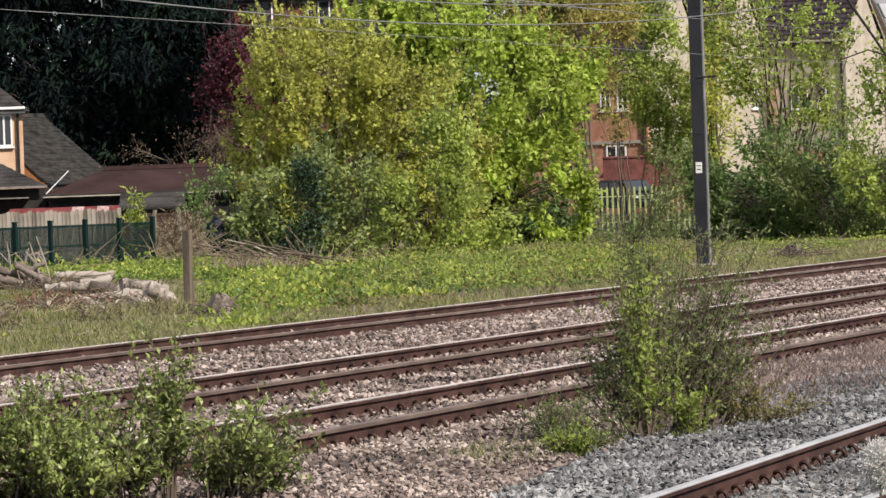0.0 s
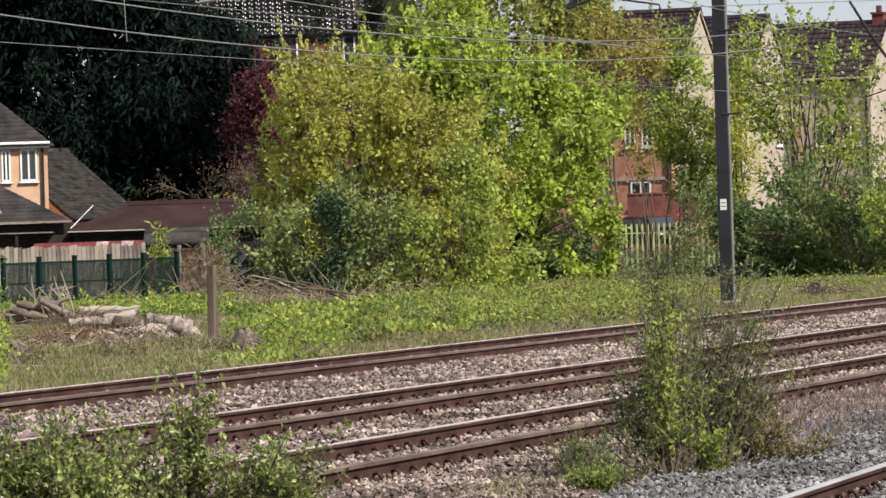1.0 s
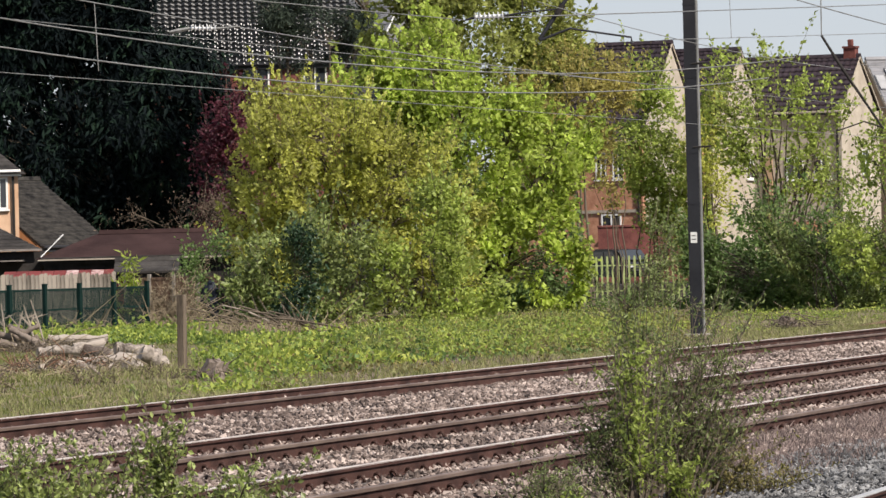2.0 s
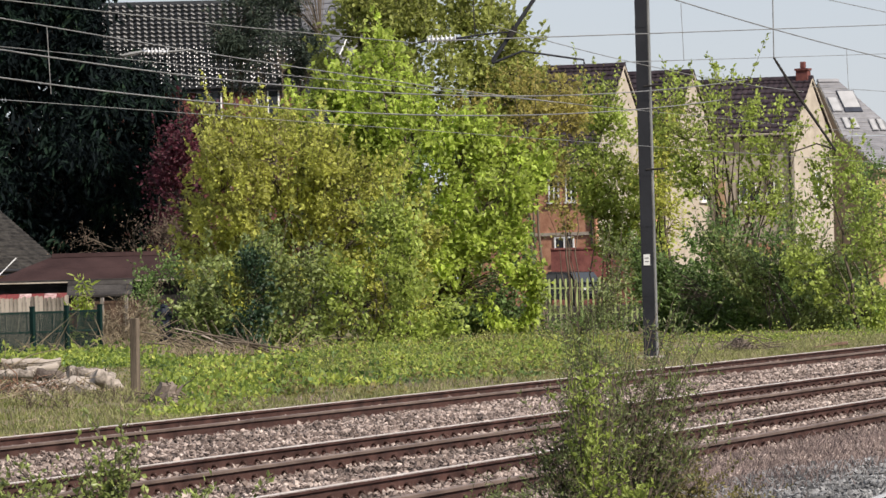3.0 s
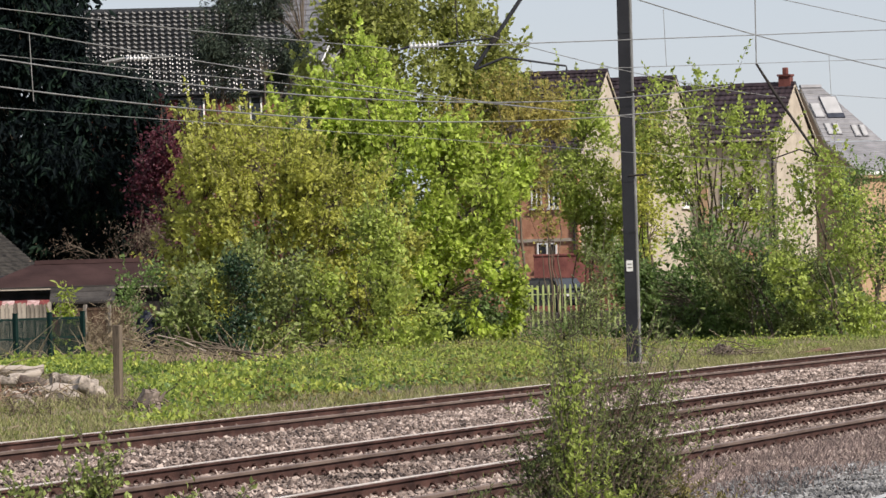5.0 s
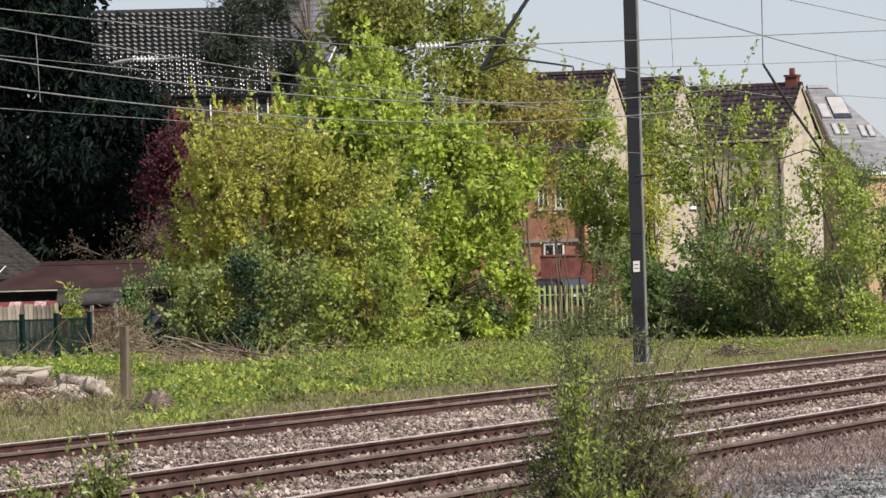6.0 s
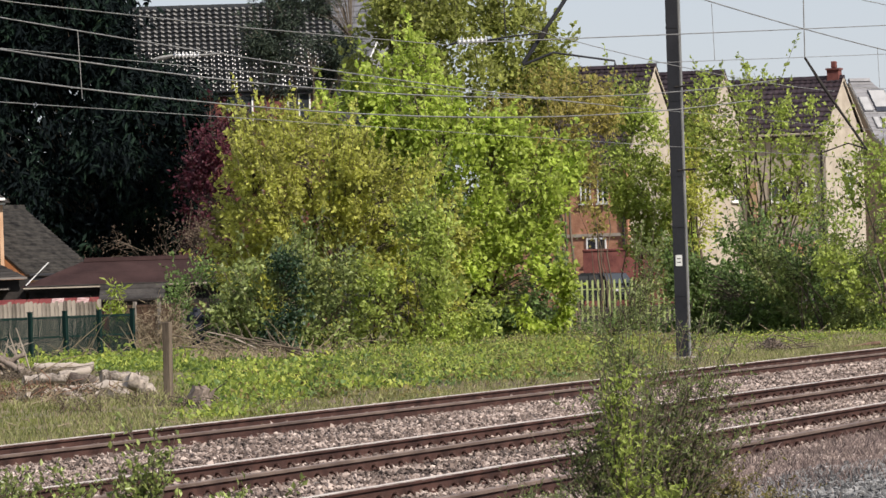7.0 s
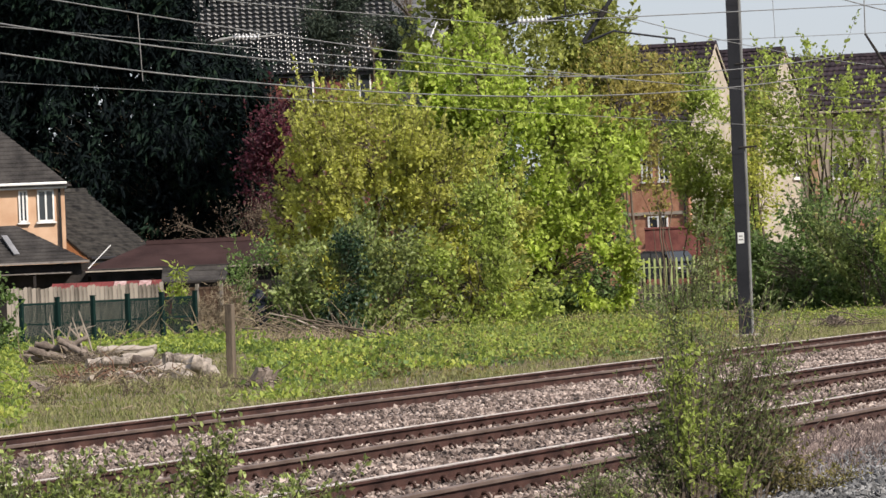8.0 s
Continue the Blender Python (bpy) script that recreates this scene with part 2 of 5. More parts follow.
def prism(points, axis, a, b):
    """A bmesh: a polygon in the plane across axis, drawn out from a to b."""
    bm = bmesh.new()
    put = {"x": lambda p, s: (s, p[0], p[1]), "y": lambda p, s: (p[0], s, p[1]), "z": lambda p, s: (p[0], p[1], s)}[axis]
    v0, v1 = [bm.verts.new(put(p, a)) for p in points], [bm.verts.new(put(p, b)) for p in points]
    bm.faces.new(v0), bm.faces.new(v1)
    for i in range(len(points)):
        j = (i + 1) % len(points)
        bm.faces.new((v0[i], v0[j], v1[j], v1[i]))
    bmesh.ops.recalc_face_normals(bm, faces=bm.faces[:])
    return bm


def tubes(lines, sides=5):
    """Vertices and quads of tapered tubes; a line is a list of (x, y, z, radius)."""
    vs, fs, base = [], [], 0
    ring = np.linspace(0, 2 * np.pi, sides, endpoint=False)
    for line in lines:
        p = np.asarray(line, dtype=float)
        d = np.gradient(p[:, :3], axis=0)
        d /= np.linalg.norm(d, axis=1)[:, None] + 1e-9
        ref = np.where(np.abs(d[:, 2:3]) < 0.9, np.array([[0, 0, 1.0]]), np.array([[1.0, 0, 0]]))
        a = np.cross(d, ref)
        a /= np.linalg.norm(a, axis=1)[:, None] + 1e-9
        b = np.cross(d, a)
        v = p[:, None, :3] + p[:, 3][:, None, None] * (a[:, None] * np.cos(ring)[None, :, None] + b[:, None] * np.sin(ring)[None, :, None])
        vs.append(v.reshape(-1, 3))
        k = len(p)
        i, j = np.meshgrid(np.arange(k - 1), np.arange(sides), indexing="ij")
        q = np.stack([i * sides + j, i * sides + (j + 1) % sides, (i + 1) * sides + (j + 1) % sides, (i + 1) * sides + j], -1).reshape(-1, 4)
        fs.append(q + base)
        base += k * sides
    return np.concatenate(vs), np.concatenate(fs)


def leaves(rng, at, out, length, width, droop=0.0, lie=0.5):
    """Folded leaf blades at points; out: the way each clump faces."""
    n = len(at)
    tip = rng.normal(size=(n, 3)) + out * 0.8
    tip[:, 2] -= droop
    tip /= np.linalg.norm(tip, axis=1)[:, None]
    nor = rng.normal(size=(n, 3)) * (1 - lie) + np.array([0, 0, lie * 1.6])
    side = np.cross(tip, nor)
    side /= np.linalg.norm(side, axis=1)[:, None] + 1e-9
    up = np.cross(side, tip)
    ln = (length * rng.uniform(0.65, 1.25, n))[:, None]
    wd = ln * width / length * rng.uniform(0.8, 1.2, n)[:, None] / 2
    a, c = at, at + tip * ln
    mid = at + tip * ln * 0.45 + up * wd * 0.35
    v = np.stack([a, mid + side * wd, c, mid - side * wd], 1).reshape(-1, 3)
    return v, np.arange(4 * n).reshape(n, 4)


def crown_points(rng, lobes, clumps, each, spread_m, shell=0.2, front=0.62, wobble=0.5, gaps=-0.2, freq=0.8):
    """Clump centres near the skin of overlapping lobes, and leaf points round them."""
    lb = np.asarray(lobes, dtype=float)
    knobs = []
    for q in lb:
        for k in range(11):
            d = rng.normal(size=3)
            d /= np.linalg.norm(d)
            s = rng.uniform(0.26, 0.45)
            knobs.append([*(q[:3] + d * q[3:] * rng.uniform(0.78, 1.0)), *(q[3:] * s)])
    lb = np.concatenate([lb, np.array(knobs)])
    w = (lb[:, 3] * lb[:, 5]) ** 0.75
    pick = rng.choice(len(lb), clumps, p=w / w.sum())
    d = rng.normal(size=(clumps, 3))
    d /= np.linalg.norm(d, axis=1)[:, None]
    d[:, 1] = np.where(rng.random(clumps) < front, -np.abs(d[:, 1]), d[:, 1])
    r = 1 - np.abs(rng.normal(0, shell, clumps))
    r = np.where(rng.random(clumps) < 0.06, r + rng.uniform(0.05, 0.22, clumps), r)
    c = lb[pick, :3] + d * lb[pick, 3:] * r[:, None]
    deep = np.zeros(clumps, bool)
    for k in range(len(lb)):
        q = (((c - lb[k, :3]) / (lb[k, 3:] * 0.62)) ** 2).sum(1)
        deep |= (q < 1) & (pick != k) & (rng.random(clumps) < 0.85)
    c, d = c[~deep], d[~deep]
    wob = np.array([noise.noise_vector(Vector(q) * 0.45) for q in c.tolist()]) * wobble
    thin = np.array([noise.noise(Vector(q) * freq + Vector((7, 3, 5))) for q in c.tolist()])
    c = c + wob
    keep = (c[:, 2] > 0.05) & (thin > gaps)
    c, d = c[keep], d[keep]
    m = len(c)
    size = rng.uniform(0.6, 1.3, m) * spread_m
    off = rng.normal(size=(m, each, 3)) * size[:, None, None] * np.array([1, 1, 0.75])
    at = (c[:, None] + off).reshape(-1, 3)
    out = np.repeat(d, each, 0)
    ok = at[:, 2] > 0.02
    return c, at[ok], out[ok]


def plant(name, label, category, side, ahead, lobes, stems, leaf, clumps, each, size, length, width, seed, droop=0.2, shell=0.2, twigs=0.3, group="", radius=0.1, lie=0.22, ground=-0.15, limbs=1, wobble=0.5, gaps=-0.2, shoots=0.1, shoot=1.0, freq=0.8):
    """A tree or bush: stems from the ground into its lobes, twigs to its clumps, and a crown of separate leaves."""
    rng = np.random.default_rng(seed)
    ob = thing(name, Matrix.Translation(spot(side, ahead, ground)) @ pose(0, 0, 0, 0, 0, AXIS), label, category, group)
    c, at, out = crown_points(rng, lobes, clumps, each, size, shell, wobble=wobble, gaps=gaps, freq=freq)
    lb = np.asarray(lobes, dtype=float)
    mid = np.average(lb[:, :3], axis=0, weights=lb[:, 3])
    sprays = []
    for k in rng.choice(len(c), min(len(c), int(len(c) * shoots)), replace=False):
        way = (c[k] - mid) / (np.linalg.norm(c[k] - mid) + 1e-6) * 0.6 + np.array([0, 0, 0.75]) + rng.normal(size=3) * 0.22
        run = rng.uniform(0.5, 1.3) * shoot
        us = rng.uniform(0, 1, 20)[:, None]
        at = np.concatenate([at, c[k] + way * run * us + rng.normal(size=(20, 3)) * size * 0.35 * (1.15 - us)])
        out = np.concatenate([out, np.tile(way, (20, 1))])
        sprays.append([(*c[k], 0.012), (*(c[k] + way * run * 0.5), 0.008), (*(c[k] + way * run), 0.003)])
    ok = at[:, 2] > 0.02
    at, out = at[ok], out[ok]
    v, f = leaves(rng, at, out, length, width, droop, lie)
    lb = np.asarray(lobes, dtype=float)
    lines = []
    for sx, sy in stems:
        for k in range(limbs):
            goal = lb[rng.integers(len(lb))]
            top = goal[:3] + np.array([rng.normal() * goal[3] * 0.4, rng.normal() * goal[4] * 0.3, goal[5] * rng.uniform(0.2, 0.9)])
            foot = np.array([sx, sy, 0.0])
            ks = np.linspace(0, 1, 8)[:, None]
            bend = foot + (top - foot) * np.concatenate([ks ** 1.25, ks ** 1.25, ks], 1)
            bend += rng.normal(size=(8, 3)) * 0.025 * np.linalg.norm(top) * np.concatenate([[[0]], np.full((7, 1), 0.5)])
            rad = radius * rng.uniform(0.6, 1.1) * (1 - 0.88 * ks)
            lines.append(np.concatenate([bend, rad], 1))
    for k, line in enumerate(lines):
        tv, tf = tubes([line], 6)
        shape("stem" if len(stems) > 1 else "limb" if k else "trunk", tv, tf, M["bark"], ob, smooth=True)
    skel = np.concatenate([ln[2:] for ln in lines])
    tw = sprays
    for k in np.flatnonzero(rng.random(len(c)) < twigs):
        d2 = ((skel[:, :3] - c[k]) ** 2 * np.array([1, 1, 1.0])).sum(1) + np.where(skel[:, 2] > c[k][2], 9.0, 0)
        s = skel[np.argmin(d2)]
        mid = (s[:3] + c[k]) / 2 + np.array([0, 0, 0.12 * np.linalg.norm(s[:3] - c[k])]) + rng.normal(size=3) * 0.05
        tw.append([(*s[:3], max(0.006, min(s[3] * 0.6, 0.03))), (*mid, 0.011), (*c[k], 0.004)])
    if tw:
        tv, tf = tubes(tw, 3)
        tagged(shape("twig_work", tv, tf, M["bark"], ob), kind="stuff")
    shape("crown", v, f, leaf, ob)
    return ob


# ---- setting ----
GROUND = -0.2
BEND = 0.326e-4  # the gentle curve of the line
TRACKS = {"far": -23.38, "middle": -17.41, "near": -13.35, "newest": -8.17}  # the rail on the viewer's side, or the far one of the newest


def along(x, y):
    return x + BEND * (y - 50) ** 2


def lump(x, y):
    """Low mounds of the waste ground, none beside the track."""
    h = 0.055 * (np.sin(x * 1.9 + 1.3 * np.sin(y * 0.23)) + np.sin(y * 0.47 + 2.1 * np.sin(x * 0.7)) + np.sin(x * 0.83 - y * 0.19 + 1.0)) + 0.035 * np.sin(x * 3.7 + y * 0.9)
    away = np.clip((-28.0 - (x - BEND * (y - 50) ** 2)) / 4.0, 0, 1)
    return np.maximum(h, 0) * 0.65 * away


def sheet(name, x0, x1, y0, y1, z, material, label, category="ground", rough=0.03, step=2.0, seed=3):
    """A strip of ground that follows the line, a little uneven."""
    rng = np.random.default_rng(seed)
    ny, nx = int((y1 - y0) / step) + 1, max(2, int((x1 - x0) / (step / 2)) + 1)
    ys, xs = np.linspace(y0, y1, ny), np.linspace(x0, x1, nx)
    X, Y = np.meshgrid(xs, ys)
    Z = z + rng.normal(size=X.shape) * rough + lump(along(X, Y), Y)
    v = np.stack([along(X, Y), Y, Z], -1).reshape(-1, 3)
    i, j = np.meshgrid(np.arange(ny - 1), np.arange(nx - 1), indexing="ij")
    f = np.stack([i * nx + j, i * nx + j + 1, (i + 1) * nx + j + 1, (i + 1) * nx + j], -1).reshape(-1, 4)
    return tagged(shape(name, v, f, material), label, category, kind="structure")


bm = bmesh.new()
bmesh.ops.create_grid(bm, x_segments=60, y_segments=60, size=2500)
ground = part("ground", bm, M["earth"])
ground.location = (0, 0, GROUND - 0.12)
tagged(ground, "rough grassy earth reaching the horizon", "ground", kind="structure")
sheet("grass_bank", -75, -26.6, 40, 330, GROUND + 0.02, M["earth"], "grassy waste ground beside the railway", rough=0.02, step=1)
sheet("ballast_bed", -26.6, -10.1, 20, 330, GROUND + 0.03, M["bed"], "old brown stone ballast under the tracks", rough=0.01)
sheet("new_bed_with_gap_shade", -10.1, -3.5, 15, 330, GROUND + 0.0, M["bed_grey"], "fresh grey stone ballast under the newest track", rough=0.01)
sheet("near_verge", -3.5, 40, -40, 330, GROUND + 0.02, M["earth"], "grassy verge where the viewer stands", rough=0.02, step=4)


def stones(name, x0, x1, count, size, material, label, seed, z=GROUND + 0.04, near=2.95, far=6.8, grey=False):
    """Angular loose stones over the stretch of the line that lies open to view."""
    rng = np.random.default_rng(seed)
    far_half = rng.random(count) < 0.5
    x = np.where(far_half, -np.sqrt(rng.uniform(x1 ** 2, x0 ** 2, count)), -1 / rng.uniform(-1 / x0, -1 / x1, count))
    y = -x * rng.uniform(near, far, count)
    rim = np.interp(y, [36, 41.4, 45.2, 49.9, 55.5, 64.6], [-9.2, -9.73, -10.1, -10.56, -11.08, -11.6]) + rng.normal(size=count) * 0.045  # where the fresh stone ends
    fresh = (x > rim) & (y < 65.5 + 3.2 * (x + 11.6) + rng.normal(size=count) * 0.5)
    ok = fresh if grey else ~fresh
    x, y = x[ok], y[ok]
    count = len(x)
    s = size * ((-x / 13) ** 0.45)[:, None] * rng.uniform(0.5, 1.4, (count, 1)) * rng.uniform(0.7, 1.25, (count, 3))
    s[:, 2] *= 0.8
    octa = np.array([(1, 0, 0), (0, 1, 0), (-1, 0, 0), (0, -1, 0), (0, 0, 1), (0, 0, -1)], float)
    v = octa[None] * s[:, None, :] + rng.normal(size=(count, 6, 3)) * s[:, None, :] * 0.24
    a, b = rng.uniform(0, 6.28, count), rng.normal(0, 0.5, count)
    ca, sa, cb, sb = np.cos(a), np.sin(a), np.cos(b), np.sin(b)
    vx, vz = v[..., 0] * cb[:, None] + v[..., 2] * sb[:, None], -v[..., 0] * sb[:, None] + v[..., 2] * cb[:, None]
    wx, wy = vx * ca[:, None] - v[..., 1] * sa[:, None], vx * sa[:, None] + v[..., 1] * ca[:, None]
    zz = z + rng.uniform(-0.02, 0.025, count) - np.where(grey & (x > -8.28) & (x < -6.5), 0.04, 0.0)
    v = np.stack([wx + along(x, y)[:, None], wy + y[:, None], vz + zz[:, None]], -1).reshape(-1, 3)
    f = np.array([(0, 1, 4), (1, 2, 4), (2, 3, 4), (3, 0, 4), (1, 0, 5), (2, 1, 5), (3, 2, 5), (0, 3, 5)])
    f = (f[None] + 6 * np.arange(count)[:, None, None]).reshape(-1, 3)
    return tagged(shape(name, v, f, material), label, "ballast", kind="stuff")


# ---- tracks ----
RAIL = [(-0.07, -0.159), (0.07, -0.159), (0.07, -0.148), (0.012, -0.128), (0.010, -0.050), (0.034, -0.040), (0.036, -0.008), (0.028, 0.0),
        (-0.028, 0.0), (-0.036, -0.008), (-0.034, -0.040), (-0.010, -0.050), (-0.012, -0.128), (-0.07, -0.148)]


def sweep(profile, x, ys, closed=True, lean=0.0):
    p = np.asarray(profile)
    x = x + lean * (ys - 42)
    k, n = len(p), len(ys)
    v = np.stack([along(x, ys)[:, None] + p[None, :, 0], np.repeat(ys[:, None], k, 1), np.repeat(p[None, :, 1], n, 0)], -1).reshape(-1, 3)
    i, j = np.meshgrid(np.arange(n - 1), np.arange(k if closed else k - 1), indexing="ij")
    f = np.stack([i * k + j, i * k + (j + 1) % k, (i + 1) * k + (j + 1) % k, (i + 1) * k + j], -1).reshape(-1, 4)
    return v, f


def clip_mesh():
    """A spring clip on each side of a rail's foot, on a cast shoulder."""
    lines = []
    for s in (-1, 1):
        arc = [(s * (0.058 + 0.085 * (1 - math.cos(math.pi * k / 8)) / 2), 0.015 * math.sin(math.pi * k / 4), -0.152 + 0.058 * math.sin(math.pi * k / 8), 0.0165) for k in range(9)]
        lines.append(arc)
        lines.append([(s * 0.1, -0.035, -0.168, 0.022), (s * 0.1, 0.035, -0.168, 0.022)])
    v, f = tubes(lines, 5)
    me = bpy.data.meshes.new("rail_clip")
    me.from_pydata(v.tolist(), [], f.tolist())
    me.materials.append(M["clip"])
    return me


def sleeper_mesh():
    me = bpy.data.meshes.new("sleeper")
    bm = prism([(-0.14, -0.36), (0.14, -0.36), (0.11, -0.165), (-0.11, -0.165)], "x", -1.25, 1.25)
    bm.to_mesh(me)
    bm.free()
    me.materials.append(M["sleeper"])
    return me


CLIP, SLEEPER = clip_mesh(), sleeper_mesh()
GAUGE, PITCH = 1.505, 0.644


def track(name, label, far_x, y0, y1, tops, phase, clips=True, lean=0.0):
    ob = thing(name, Matrix.Identity(4), label, "railway track", "parallel tracks", "structure")
    ys = np.linspace(10, 330, 81)
    for x, top in zip((far_x, far_x + GAUGE), tops):
        v, f = sweep(RAIL, x, ys, lean=lean)
        rail = shape("rail", v, f, M["rail_side"], ob)
        v, f = sweep([(0.0372, -0.012), (0.029, 0.002), (-0.029, 0.002), (-0.038, -0.007)] if top == "rail_top" else [(0.0375, -0.014), (0.038, -0.007), (0.029, 0.002), (-0.029, 0.002), (-0.038, -0.007)] if top == "rail_new" else [(0.0365, -0.036), (0.038, -0.007), (0.029, 0.002), (-0.029, 0.002), (-0.038, -0.007)], x, ys, lean=lean)
        shape("running_surface", v, f, M[top], rail, "polished steel running surface" if top != "rail_dull" else "dull brown rail head")
    y = y0 + phase
    while y < y1:
        s = new("sleeper", SLEEPER)
        s.parent, s.location = ob, (along(far_x + GAUGE / 2 + lean * (y - 42), y), y, 0)
        for x in (far_x, far_x + GAUGE) if clips else ():
            c = new("rail_clip", CLIP)
            c.parent, c.location = ob, (along(x + lean * (y - 42), y), y, 0)
        y += PITCH
    return ob


track("track", "rusty steel railway track on concrete sleepers beside the grass", TRACKS["far"] - GAUGE, 72, 165, ("rail_top", "rail_dull"), 0.2, False)
track("track", "rusty steel railway track with spring clips on concrete sleepers", TRACKS["middle"] - GAUGE, 53, 122, ("rail_top", "rail_dull"), 0.05)
track("track", "rusty steel railway track with spring clips on brown ballast", TRACKS["near"] - GAUGE, 42, 96, ("rail_top", "rail_dull"), 0.4)
track("track", "polished steel railway track on fresh grey ballast", TRACKS["newest"], 24, 60, ("rail_new", "rail_new"), 0.3, lean=-0.034)
stones("brown_ballast", -26.4, -8.9, 120000, 0.029, M["stone"], "loose brown granite ballast between the tracks", 11)
stones("grey_ballast", -13.0, -6.4, 80000, 0.031, M["stone_grey"], "loose fresh grey granite ballast", 12, GROUND + 0.06, 2.95, 6.9, True)


# ---- grass and weeds ----
def blades(name, area, count, tall, wide, material, label, seed, lean=0.35, clumped=0.6):
    """Upright pointed blades; area gives places for random numbers."""
    rng = np.random.default_rng(seed)
    n = count
    p = area(rng, n)
    cl = area(rng, n // 40)
    use = rng.random(n) < clumped
    pick = cl[rng.integers(len(cl), size=n)] + rng.normal(size=(n, 2)) * 0.35
    p = np.where(use[:, None], pick, p)
    h = tall * rng.uniform(0.4, 1.3, n)
    a = rng.uniform(0, 6.28, n)
    d = np.stack([np.cos(a), np.sin(a)], 1) * (wide * rng.uniform(0.6, 1.4, n))[:, None] / 2
    t = rng.normal(size=(n, 2)) * lean * h[:, None]
    z = GROUND + lump(p[:, 0], p[:, 1])
    v = np.stack([np.column_stack([p - d, z]), np.column_stack([p + d, z]), np.column_stack([p + d * 0.6 + t * 0.5, z + h * 0.6]), np.column_stack([p + t, z + h])], 1).reshape(-1, 3)
    return tagged(shape(name, v, np.arange(4 * n).reshape(n, 4), material), label, "grass", kind="stuff")


def field(side0, side1, ahead0, ahead1, edge=-26.2):
    """Places on the waste ground, kept off the far track."""
    def area(rng, n):
        out = np.zeros((0, 2))
        c, s = math.cos(radians(AXIS)), math.sin(radians(AXIS))
        while len(out) < n:
            k = rng.uniform(size=(n * 2, 2))
            ah = ahead0 + (ahead1 - ahead0) * k[:, 1]
            sd = (side0 + (side1 - side0) * k[:, 0]) * ah / ahead1
            p = np.stack([sd * c - ah * s, sd * s + ah * c], 1)
            out = np.concatenate([out, p[p[:, 0] < along(edge + 1.1 * np.sin(p[:, 1] * 0.9) * (edge < -27), p[:, 1])]])
        return out[:n]
    return area


blades("grass", field(-19, 19, 75, 225), 90000, 0.10, 0.03, M["grass"], "rough green grass beside the railway", 21)
blades("dry_grass", field(-19, 19, 75, 225), 26000, 0.12, 0.022, M["dry"], "dry straw-coloured grass stalks", 22)


def weeds(name, area, count, label, seed, length=0.13, tall=0.35, material="weed", patch=-0.02):
    rng = np.random.default_rng(seed)
    c = area(rng, count // 12)
    c = c[np.array([noise.noise(Vector((*q, 0)) * 0.16) for q in c.tolist()]) > patch][:count // 25]
    cs, sn = math.cos(radians(AXIS)), math.sin(radians(AXIS))
    sd, ah = c[:, 0] * cs + c[:, 1] * sn, c[:, 1] * cs - c[:, 0] * sn
    c = c[~((ah < 163) & (sd > -0.086 * ah) & (sd < -0.047 * ah))]  # trampled ground round the felled logs
    p = np.repeat(c, 25, 0) + rng.normal(size=(len(c) * 25, 2)) * 0.2
    tuft = np.repeat(rng.uniform(0.25, 1.7, len(c)), 25)
    z = GROUND + lump(p[:, 0], p[:, 1]) + np.abs(rng.normal(size=len(p))) * tall * 0.6 * tuft + 0.03
    at = np.column_stack([p, z])
    v, f = leaves(rng, at, np.zeros_like(at), length, length * 0.6, -0.3, 0.4)
    return tagged(shape(name, v, f, M[material]), label, "weeds", kind="stuff")


weeds("weeds", field(-16.6, 4.4, 95, 188, -30.0), 52000, "low leafy green weeds in the grass", 23, 0.14, 0.13, patch=0.0)
weeds("tall_weeds", field(-10.2, 4.2, 95, 170, -31.0), 8000, "taller clumps of green weeds in the grass", 35, 0.15, 0.22, patch=0.12)
weeds("shade_weeds", field(-15, 5, 95, 205, -29.0), 22000, "low dark green weeds in the grass", 36, 0.12, 0.13, "deep", 0.05)
weeds("sparse_weeds", field(4, 19, 120, 215, -30.0), 5500, "scattered green weeds in the grass", 24, 0.09, 0.16)


def strip(x0, x1, near, far):
    """Places along the line, between two offsets, where it lies open to view."""
    def area(rng, n):
        x = rng.uniform(x0, x1, n)
        y = -x * rng.uniform(near, far, n)
        return np.stack([along(x, y), y], 1)
    return area


blades("dead_grass", strip(-13.0, -10.4, 5.0, 7.2), 16000, 0.14, 0.011, M["mauve"], "dead mauve-brown grass by the grey ballast", 27, clumped=0.5)
blades("verge_grass", strip(-31.5, -26.0, 2.9, 6.8), 30000, 0.13, 0.02, M["dry_green"], "short dry olive grass along the far track", 28)
blades("cess_grass", strip(-12.0, -10.9, 4.2, 5.0), 1500, 0.12, 0.012, M["dry_green"], "sparse dry grass at the edge of the grey ballast", 29)
# dark undergrowth, thickened to stand in for the bushes' shadow on the grass
weeds("dark_weeds", field(-5, 6, 130, 215, -29.5), 22000, "low dark olive growth and shade at the foot of the bushes", 31, 0.09, 0.22, "deep_olive", 0.0)
blades("brown_grass", field(-6, 7, 105, 170, -27.5), 5000, 0.16, 0.02, M["mauve"], "patches of dead brown grass", 32, clumped=0.95)
weeds("nettles", field(-17, -9, 150, 190), 13000, "bright green nettles before the fence", 30, 0.15, 0.22)
weeds("lawn_weeds", field(-19, -4, 85, 150, -27.4), 12000, "bright green leafy weeds before the logs", 33, 0.12, 0.14, patch=0.05)
weeds("dry_weeds", field(-8, 6, 100, 190, -28.0), 7000, "brown withered weed leaves in the grass", 34, 0.1, 0.22, "bramble", 0.05)


